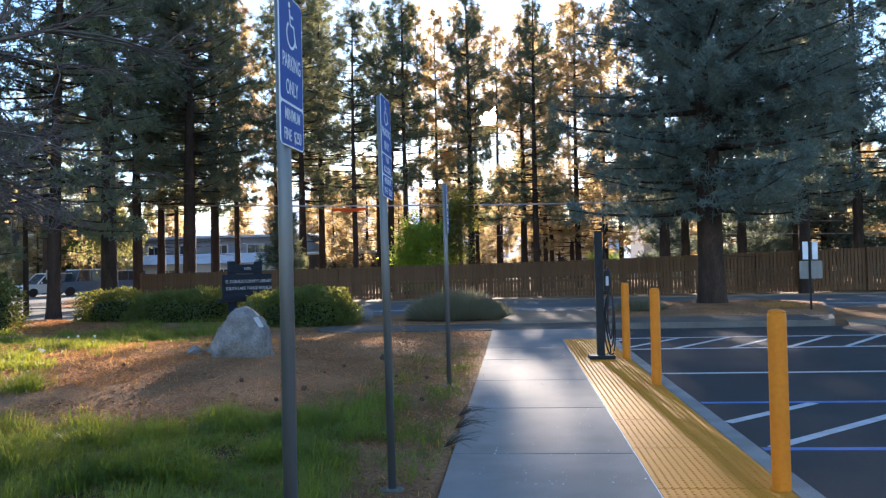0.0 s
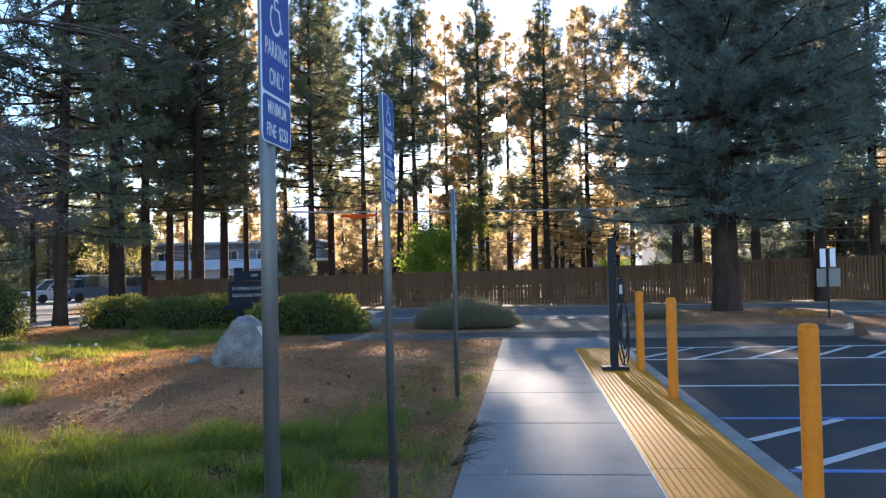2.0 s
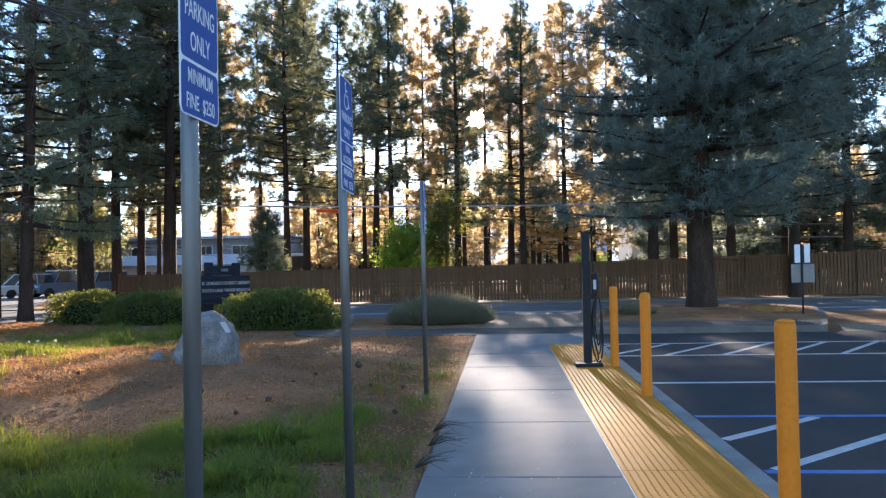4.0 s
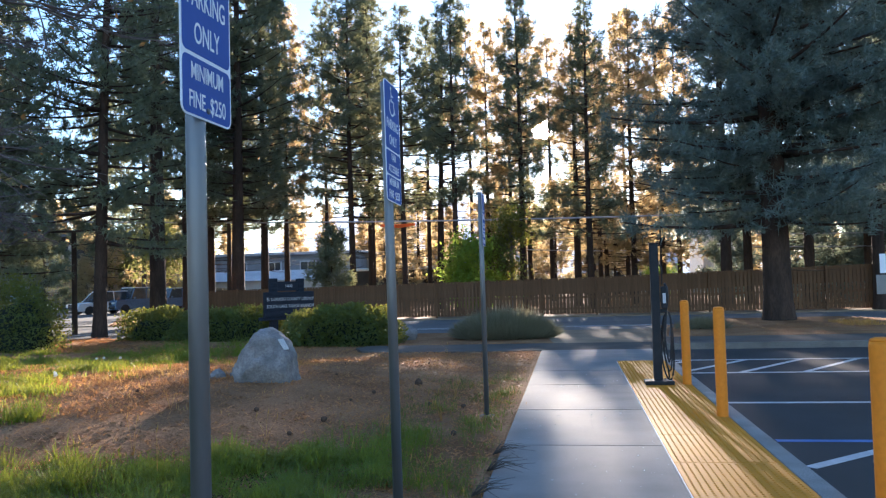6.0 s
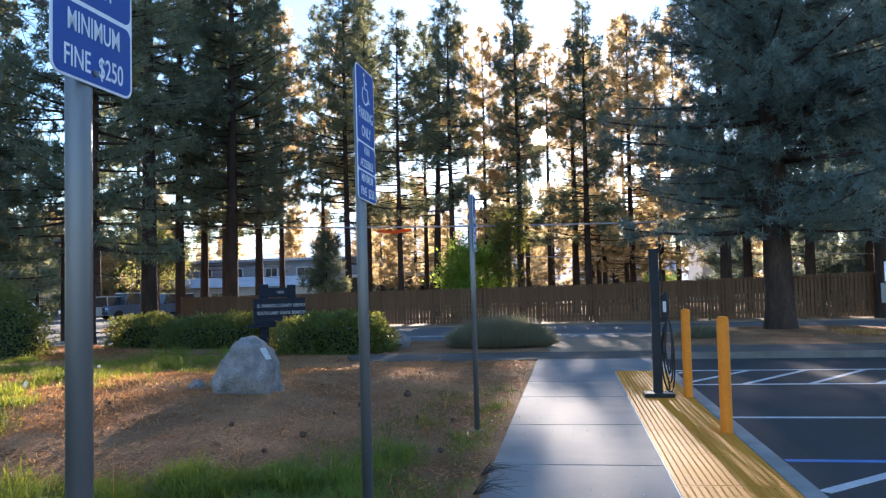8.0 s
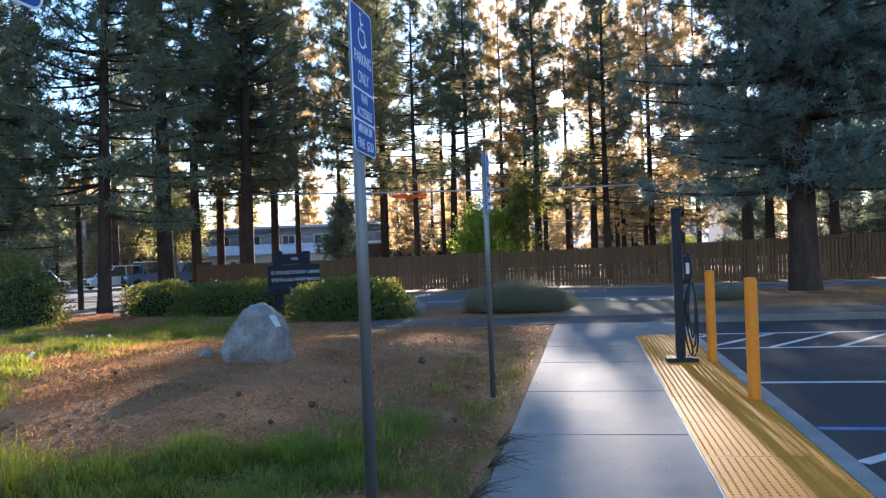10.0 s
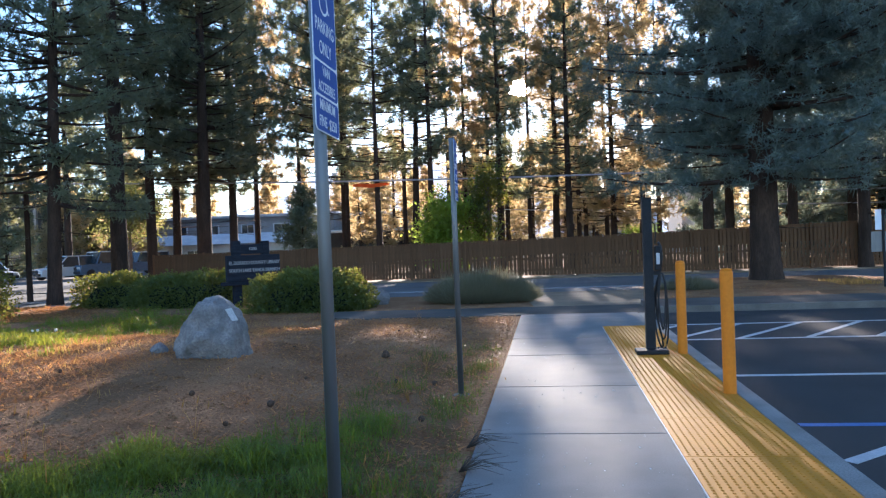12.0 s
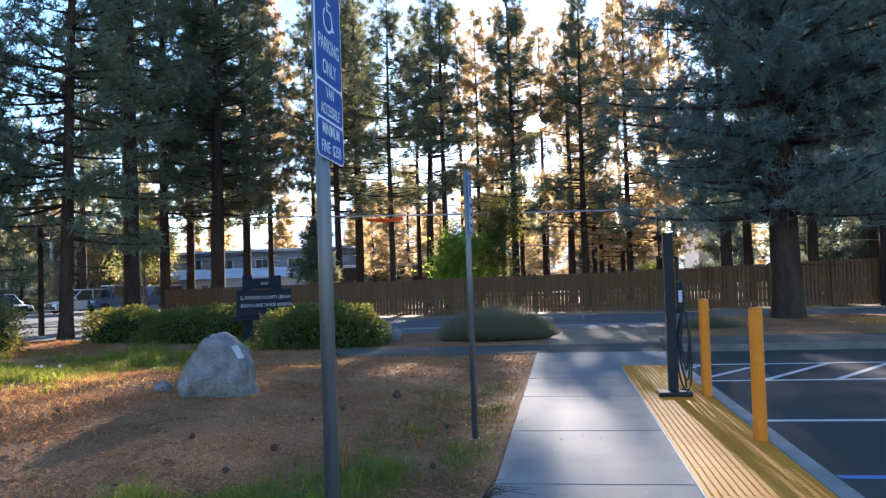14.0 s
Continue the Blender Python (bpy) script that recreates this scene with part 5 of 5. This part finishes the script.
# ---- bare tree beside the lawn ----
def bare_tree(x, y, seed):
    rng = random.Random(seed)
    lines, tips = [], []

    def grow(p, d, L, r, depth):
        pts, q = [p.copy()], p.copy()
        dd = d.copy()
        for i in range(5):
            dd = (dd + Vector((rng.uniform(-0.34, 0.34), rng.uniform(-0.34, 0.34), rng.uniform(-0.3, 0.24))) * (1 if depth else 0.3)).normalized()
            if depth and q.z + dd.z * L / 5 < 1.9:
                dd = Vector((dd.x, dd.y, abs(dd.z) + 0.15)).normalized()
            q = q + dd * L / 5
            pts.append(q.copy())
        lines.append((pts, [r, r * 0.9, r * 0.8, r * 0.7, r * 0.58, r * 0.42], 6 if depth < 2 else 3))
        if depth >= 4:
            tips.append((q, dd))
            return
        for k in range((12, 9, 7, 4)[depth]):
            o = pts[rng.randint(2, 5)] if depth else pts[rng.randint(3, 5)]
            if depth == 0:
                a = 2 * math.pi * (k + rng.uniform(-0.3, 0.3)) / 11
                nd = Vector((math.cos(a), math.sin(a), rng.uniform(0.15, 0.9))).normalized()
                grow(o, nd, rng.uniform(1.1, 1.6), r * 0.26, 1)
            else:
                nd = (dd + Vector((rng.uniform(-1, 1), rng.uniform(-1, 1), rng.uniform(-0.55, 0.6))) * 0.8).normalized()
                grow(o, nd, L * rng.uniform(0.42, 0.66), max(r * 0.48, 0.0016), depth + 1)
    grow(Vector((0, 0, -0.1)), Vector((0.05, 0.05, 1)), 2.7, 0.07, 0)
    t = thing("bare_tree", (x, y, ground_z(x, y)), 0, "nearly bare small tree with a few dry orange leaves", "tree")
    part("branch_work", tubes("branch_work", lines), M["twig"], t)
    r2 = np.random.default_rng(seed)
    c = np.array([tuple(q) for q, d in tips])
    c = c[r2.uniform(size=len(c)) < 0.10]
    part("foliage", tri_mesh("foliage", leaf_quads(r2, c, np.tile([0, 0, -0.6], (len(c), 1)), 0.034)), M["dryleaf"], t, "dry orange leaves")


bare_tree(-3.0, 4.55, 4)


# ---- grass, litter and small plants ----
def blades_mesh(name, count, cover, hmin, hmax, width, seed, area, power=1.0, bend=0.5):
    rng = np.random.default_rng(seed)
    x0, x1, y0, y1 = area
    tries, pts = 0, []
    while len(pts) < count and tries < count * 12:
        tries += 1
        x, y = rng.uniform(x0, x1), y0 + (y1 - y0) * rng.uniform() ** power
        if rng.uniform() < cover(x, y):
            pts.append((x, y))
    n = len(pts)
    p = np.array([(x, y, ground_z(x, y) - 0.01) for x, y in pts])
    clump = np.array([0.65 + 0.5 * noise.noise((x * 1.3, y * 1.3, 9)) + 0.25 * noise.noise((x * 5, y * 5, 4)) for x, y in pts])
    h = (rng.uniform(hmin, hmax, n) * np.clip(clump, 0.3, 1.4))[:, None]
    a = rng.uniform(0, 2 * np.pi, n)
    d = np.stack([np.cos(a), np.sin(a), np.zeros(n)], 1)
    s = np.stack([-np.sin(a), np.cos(a), np.zeros(n)], 1) * width
    b = rng.uniform(0.1, bend, (n, 1))
    up = np.array([0, 0, 1.0])
    mid = p + up * h * 0.6 + d * h * b * 0.3
    tip = p + up * h * (1 - 0.3 * b) + d * h * b
    t1 = np.stack([p - s, p + s, mid + s * 0.7], 1)
    t2 = np.stack([p - s, mid + s * 0.7, mid - s * 0.7], 1)
    t3 = np.stack([mid - s * 0.7, mid + s * 0.7, tip], 1)
    return tri_mesh(name, np.stack([t1, t2, t3], 1).reshape(-1, 3, 3))


def tussock(x, y):
    """Where the clumps gather, 0 to 1: tussocks with thin ground between."""
    return smooth01(0.42 + 1.5 * noise.noise((x * 1.9, y * 1.9, 13)) + 0.8 * noise.noise((x * 4.3, y * 4.3, 17)))


def lush(x, y):
    return grass_cover(x, y) ** 1.3 * tussock(x, y)


def tuft_grass(name, clumps, per, cover, hmin, hmax, width, seed, area, power=1.0, spread=0.05):
    """Clumps of bent blades that lean outwards, thicker and taller where the cover is."""
    rng = np.random.default_rng(seed)
    x0, x1, y0, y1 = area
    pts, tries = [], 0
    while len(pts) < clumps and tries < clumps * 14:
        tries += 1
        x, y = rng.uniform(x0, x1), y0 + (y1 - y0) * rng.uniform() ** power
        c = cover(x, y)
        if rng.uniform() < c:
            pts.append((x, y, ground_z(x, y) - 0.012, (0.45 + 0.9 * tussock(x, y)) * (0.8 + 0.7 * noise.noise((x * 1.1, y * 1.1, 9)))))
    c = np.repeat(np.array(pts), per, axis=0)
    n = len(c)
    off = rng.normal(size=(n, 2)) * spread
    a = np.arctan2(off[:, 1], off[:, 0]) + rng.normal(size=n) * 0.9
    p = np.stack([c[:, 0] + off[:, 0], c[:, 1] + off[:, 1], c[:, 2]], 1)
    clump_h = np.repeat(rng.uniform(0.45, 1.25, len(pts)), per)
    h = (rng.uniform(hmin, hmax, n) * np.clip(c[:, 3], 0.25, 1.5) * clump_h)[:, None]
    d = np.stack([np.cos(a), np.sin(a), np.zeros(n)], 1)
    s = np.stack([-np.sin(a), np.cos(a), np.zeros(n)], 1) * width
    b = rng.uniform(0.35, 1.5, (n, 1))
    up = np.array([0, 0, 1.0])
    mid = p + up * h * 0.64 + d * h * b * 0.35
    tip = p + up * h * (1 - 0.42 * b * b) + d * h * b * 0.95
    t1 = np.stack([p - s, p + s, mid + s * 0.75], 1)
    t2 = np.stack([p - s, mid + s * 0.75, mid - s * 0.75], 1)
    t3 = np.stack([mid - s * 0.75, mid + s * 0.75, tip], 1)
    return tri_mesh(name, np.stack([t1, t2, t3], 1).reshape(-1, 3, 3))


def straw(x, y):
    """Dry straw and stalks: among the thin lawn and over the warm bare patch."""
    w = smooth01((x + 8.5) / 1.5) * smooth01((-3.4 - x) / 1.0) * smooth01((y - 10.0) / 2) * (1 - smooth01((y - 19) / 3))
    return 0.05 + 0.25 * (grass_cover(x, y) > 0.08) + 0.7 * w * smooth01(0.6 + 1.6 * noise.noise((x * 0.7, y * 0.7, 21)))


whole("grass", tuft_grass("grass", 7200, 18, lush, 0.07, 0.25, 0.0034, 41, (-9.5, -0.03, 2.6, 12.5), 1.35, 0.06), M["grass"], label="uneven tufts of green grass beside the walk", category="grass", kind="stuff")
whole("grass", tuft_grass("grass", 1900, 18, lambda x, y: grass_cover(x, y) ** 0.8 * smooth01(0.65 + 1.5 * noise.noise((x * 1.6, y * 1.6, 13))), 0.07, 0.24, 0.0036, 48, (-3.7, -0.7, 5.8, 10.4), 1.0, 0.06), M["grass"], label="lush green grass behind the sign posts", category="grass", kind="stuff")
whole("grass", tuft_grass("grass", 3000, 10, lambda x, y: grass_cover(x, y), 0.025, 0.08, 0.0032, 45, (-10, -0.03, 2.6, 13), 1.3, 0.09), M["grass"], label="short grass between the taller tufts", category="grass", kind="stuff")
whole("grass", tuft_grass("grass", 5800, 11, lush, 0.06, 0.20, 0.0050, 42, (-15, -4, 8.0, 22), 1.0, 0.07), M["grass"], label="thin sunlit lawn grass on the low mound", category="grass", kind="stuff")
whole("dry_grass", tuft_grass("dry", 5200, 7, straw, 0.02, 0.09, 0.004, 43, (-13, -0.06, 3.0, 23), 1.1, 0.09), M["drygrass"], label="dry straw-coloured grass on bare soil", category="grass", kind="stuff")
whole("weeds", tuft_grass("weeds", 420, 12, lambda x, y: smooth01((x + 2.0) / 1.2) * (0.15 + 0.5 * smooth01(0.4 + 2 * noise.noise((x * 1.4, y * 1.4, 31)))), 0.06, 0.2, 0.0032, 44, (-2.4, -0.1, 7.0, 15.0), 1.2, 0.05), M["hedge"], label="dark sparse weeds along the edge of the walk", category="weeds", kind="stuff")


whole("grass", tuft_grass("grass", 150, 20, lambda x, y: smooth01(0.5 + 2 * noise.noise((x, y, 3))), 0.12, 0.34, 0.005, 46, (-10.6, -6.9, 19.5, 24.2), 1.0, 0.12), M["grass"], label="tall loose grass growing along the foot of the hedge", category="grass", kind="stuff")
for x, y in ((-6.95, 17.3), (-7.6, 17.9)):
    whole("grass_clump", tuft_grass("grass_clump", 5, 16, lambda x, y: 1.0, 0.22, 0.5, 0.006, 47, (x - 0.12, x + 0.12, y - 0.12, y + 0.12), 1.0, 0.05), M["grass"], label="bright sunlit clump of long grass near the boulder", category="grass", group="clumps of long grass")


def clods_mesh(count, seed, area, top=None, most=0.022):
    """Lumps of earth and gravel, each an uneven eight-sided stone half sunk in the soil."""
    rng = np.random.default_rng(seed)
    x0, x1, y0, y1 = area
    x, y = rng.uniform(x0, x1, count), y0 + (y1 - y0) * rng.uniform(size=count) ** 1.4
    c = np.array([(a, b, (ground_z(a, b) + 0.003) if top is None else top) for a, b in zip(x, y)])[:, None, :]
    axes = np.array([(1, 0, 0), (0, 1, 0), (-1, 0, 0), (0, -1, 0), (0, 0, 0.7), (0, 0, -0.7)], dtype=float)
    r = most * 0.27 + most * rng.uniform(size=(count, 1, 1)) ** 3
    v = c + axes[None] * r * rng.uniform(0.6, 1.4, (count, 6, 1)) + rng.normal(size=(count, 6, 3)) * r * 0.2
    tri = np.array([(0, 1, 4), (1, 2, 4), (2, 3, 4), (3, 0, 4), (1, 0, 5), (2, 1, 5), (3, 2, 5), (0, 3, 5)])
    return tri_mesh("clods", v[:, tri].reshape(-1, 3, 3))


def litter_mesh(count, seed, area, lmin, lmax, w, rise=0.5):
    rng = np.random.default_rng(seed)
    x0, x1, y0, y1 = area
    x, y = rng.uniform(x0, x1, count), rng.uniform(y0, y1, count)
    keep = np.array([rng.uniform() < 0.25 + 0.75 * smooth01(0.5 + 1.8 * noise.noise((a * 0.5, b * 0.5, 6))) for a, b in zip(x, y)])
    x, y = x[keep], y[keep]
    n = len(x)
    p = np.array([(a, b, ground_z(a, b) + 0.008) for a, b in zip(x, y)])
    a = rng.uniform(0, 2 * np.pi, n)
    d = np.stack([np.cos(a), np.sin(a), rng.uniform(0, rise, n)], 1) * rng.uniform(lmin, lmax, (n, 1))
    s = np.stack([-np.sin(a), np.cos(a), rng.uniform(-0.4, 0.4, n)], 1) * w
    return tri_mesh("litter", np.stack([p - s, p + s, p + d], 1))


whole("pine_litter", litter_mesh(60000, 51, (-11, -0.1, 6.5, 22.5), 0.03, 0.13, 0.005), M["litter"], label="brown pine needles and bark chips on the soil", category="litter", kind="stuff")
whole("bark_chips", litter_mesh(20000, 53, (-10, -0.1, 7.5, 22.5), 0.03, 0.08, 0.014), M["litter"], label="scattered bark chips and clods on the soil", category="litter", kind="stuff")
whole("pine_litter", litter_mesh(9000, 55, (-17.5, -10.2, 21.5, 27.0), 0.08, 0.26, 0.012), M["litter"], label="heaped orange pine litter round the foot of a trunk", category="litter", kind="stuff")
whole("pine_litter", litter_mesh(20000, 57, (-10.5, -4.2, 9.5, 19.0), 0.03, 0.08, 0.010, 0.9), M["litter"], label="loose curled bark and needles heaped over the low mound", category="litter", kind="stuff")
# White debris specks stand in for the sparkle on the concrete.
whole("grit", clods_mesh(240, 58, (0.1, 1.5, 6.5, 15.5), 0.002, 0.007), M["sign_white"], label="specks of debris on the concrete walk, coloured white for its sparkle", category="gravel", kind="stuff")
whole("clods", clods_mesh(15000, 56, (-8.0, -0.1, 6.0, 20.0), None, 0.026), M["soil"], label="small clods and gravel lying on the bare soil", category="gravel", kind="stuff")
isl = litter_mesh(5000, 52, (3.4, 9.0, 22.1, 29.5), 0.06, 0.2, 0.012)
isl.transform(Matrix.Translation((0, 0, 0.11)))
whole("pine_litter", isl, M["litter"], label="heaped pine litter on the planting island", category="litter", kind="stuff")
whole("dry_grass", blades_mesh("verge", 900, lambda x, y: 0.5, 0.08, 0.24, 0.010, 54, (8.2, 9.3, 25.0, 28.5), 1.0, 0.9), M["drygrass"], (0, 0, 0.12), label="pale dry grass at the foot of the conifer", category="grass", kind="stuff")

# dandelion clocks
rng = random.Random(8)
dn = thing("dandelion", (-6.2, 11.6, ground_z(-6.2, 11.6)), 0, "white dandelion seed head on a thin stalk", "plant", "dandelions in the lawn")
part("stalk", tubes("stalk", [([(0, 0, -0.02), (0.01, 0, 0.1), (0.0, 0.01, 0.2)], [0.003, 0.003, 0.002], 4)]), M["grass"], dn)
bm = bmesh.new()
bmesh.ops.create_icosphere(bm, subdivisions=2, radius=0.027, matrix=Matrix.Translation((0, 0.01, 0.21)))
for v in bm.verts:
    v.co += v.normal * rng.uniform(-0.006, 0.006)
part("seed_head", bm, M["puff"], dn, "fluffy white seed head")
k = 0
while k < 26:
    x, y = rng.uniform(-9.5, -2.2), rng.uniform(5.2, 16)
    if grass_cover(x, y) > 0.35 and (x < -4 or k % 4 == 0):
        copy_thing(dn, pose(x, y, ground_z(x, y), rng.uniform(-12, 12), rng.uniform(-12, 12), rng.uniform(0, 360)) @ Matrix.Scale(rng.uniform(0.6, 0.95), 4))
        k += 1

# pine cones and stones on the bare soil
cn = thing("pine_cone", (-1.6, 13.6, ground_z(-1.6, 13.6) + 0.03), 0, "brown fallen pine cone on the soil", "pine cone", "fallen pine cones")
prof = []
for i in range(9):
    u = i / 8
    prof += [(0.010 + 0.045 * math.sin(math.pi * min(1, 0.15 + 0.85 * u)) + 0.008 * (i % 2), -0.05 + 0.12 * u)]
part("cone", turned(prof, 9), M["cone"], cn)
for k in range(16):
    x, y = rng.uniform(-5.0, -0.4), rng.uniform(9.0, 19.0)
    copy_thing(cn, pose(x, y, ground_z(x, y) + 0.025, rng.uniform(50, 110), rng.uniform(0, 40), rng.uniform(0, 360)) @ Matrix.Scale(rng.uniform(0.3, 0.6), 4))

# seed stalks and weeds leaning from the edge of the soil
def weed(x, y, seed, h, n, label, spread=0.5, thick=0.0022):
    r = random.Random(seed)
    lines = []
    for i in range(n):
        a, l, b = r.uniform(0, 6.28), h * r.uniform(0.6, 1.1), r.uniform(0.1, spread)
        lines.append(([(0, 0, -0.02), (math.cos(a) * b * l * 0.4, math.sin(a) * b * l * 0.4, l * 0.6), (math.cos(a) * b * l, math.sin(a) * b * l, l)], [thick, thick * 0.8, thick * 0.5], 4))
        e = Vector((math.cos(a) * b * l, math.sin(a) * b * l, l))
        if r.random() < 0.5:
            lines.append(([e, e + Vector((0.01, 0, 0.03)), e + Vector((0.015, 0, 0.07))], [0.002, 0.006, 0.001], 5))
    t = thing("weed", (x, y, ground_z(x, y)), 0, label, "plant", "dry weeds")
    part("stem_clump", tubes("stem_clump", lines), M["drygrass"], t)


for i, (x, y, h, nn, sp) in enumerate([(-3.1, 8.2, 0.42, 3, 0.4), (-2.6, 7.7, 0.36, 2, 0.5), (-3.8, 10.2, 0.3, 3, 0.5), (-2.2, 9.0, 0.3, 3, 0.6), (-5.0, 16.4, 0.35, 6, 0.5), (-1.2, 9.6, 0.25, 5, 0.7), (-0.8, 10.8, 0.28, 6, 0.7), (-0.55, 8.0, 0.2, 6, 0.9), (-2.0, 19.0, 0.3, 4, 0.8), (-0.9, 12.6, 0.22, 5, 0.8)]):
    weed(x, y, 70 + i, h, nn, "dry seed stalks of grass on bare soil", sp)
for i, (x, y) in enumerate([(-0.06, 9.15), (-0.05, 8.5), (-0.08, 7.7)]):
    r = random.Random(90 + i)
    lines = []
    for q in range(24):
        a = r.uniform(-1.2, 1.2)
        l = r.uniform(0.14, 0.42)
        lines.append(([(0, 0, 0.0), (math.cos(a) * l * 0.5, math.sin(a) * l * 0.5, 0.05 + r.uniform(0, 0.05)), (math.cos(a) * l, math.sin(a) * l, 0.03 + r.uniform(0, 0.06))], [0.003, 0.002, 0.001], 4))
    t = thing("weed", (x, y, 0.0), 0, "dry weed sprawling over the edge of the walk", "plant", "dry weeds")
    part("stem_clump", tubes("stem_clump", lines), M["dry_stem"], t)


# ---- walk: concrete panels and warning tiles ----
walk_ob = whole("sidewalk", boxed((0.765, 7.0, -0.12), (1.49, 26.0, 0.10)), M["kerb"], label="pale concrete walk of broad jointed panels", category="sidewalk", kind="structure")
JOINTS = [-6.0, -3.0, -0.9, 1.05, 3.19, 5.32, 7.45, 9.60, 11.74, 14.12, 16.02]
for a, b in zip(JOINTS[:-1], JOINTS[1:]):
    me = from_bm("concrete_panel", boxed((0, 0, -0.045), (1.518, b - a - 0.022, 0.09), 0.006, None, 2))
    p = part("concrete_panel", me, M["concrete"], walk_ob)
    p.location = (0.762, (a + b) / 2, 0)
part("concrete_panel", slab([(0.003, 16.031), (1.521, 16.031), (1.521, 17.63), (2.426, 17.63), (2.426, 20.19), (0.003, 20.19)], -0.09, 0.0), M["concrete"], walk_ob)

strip = whole("warning_strip", boxed((1.979, 5.7, -0.10), (0.894, 23.4, 0.08)), M["kerb"], label="yellow truncated-dome warning strip beside the walk", category="warning strip", kind="structure")
dome_prof = [(0.0125, 0.0), (0.0115, 0.0025), (0.0075, 0.0048)]
tile = from_bm("warning_tile", boxed((0, 0, -0.03), (0.888, 1.238, 0.06), 0.004))
yb = 17.6 - 1.2445
while yb > -5:
    p = part("warning_tile", tile, M["warn"], strip)
    p.location = (1.98, yb + 0.622, 0.002)
    yb -= 1.2445
part("edging", boxed((1.527, 6.5, -0.02), (0.012, 22.0, 0.05), 0.002), M["white_line"], strip, "pale edge of the strip")
dv, df = [], []
nd = 6
y = 17.55
while y > 1.5:
    if abs(((17.6 - y) % 1.2445) - 0.0) > 0.02:
        for c in range(15):
            x = 1.58 + c * 0.0572
            o = len(dv)
            for r, z in dome_prof:
                dv += [(x + r * math.cos(2 * math.pi * i / nd), y + r * math.sin(2 * math.pi * i / nd), 0.0018 + z) for i in range(nd)]
            for k in range(2):
                df += [(o + k * nd + i, o + k * nd + (i + 1) % nd, o + (k + 1) * nd + (i + 1) % nd, o + (k + 1) * nd + i) for i in range(nd)]
            df.append(tuple(range(o + 2 * nd, o + 3 * nd)))
    y -= 0.0598
domes = part("domes", mesh("domes", dv, df), M["warn"], strip)
domes["kind"] = "stuff"
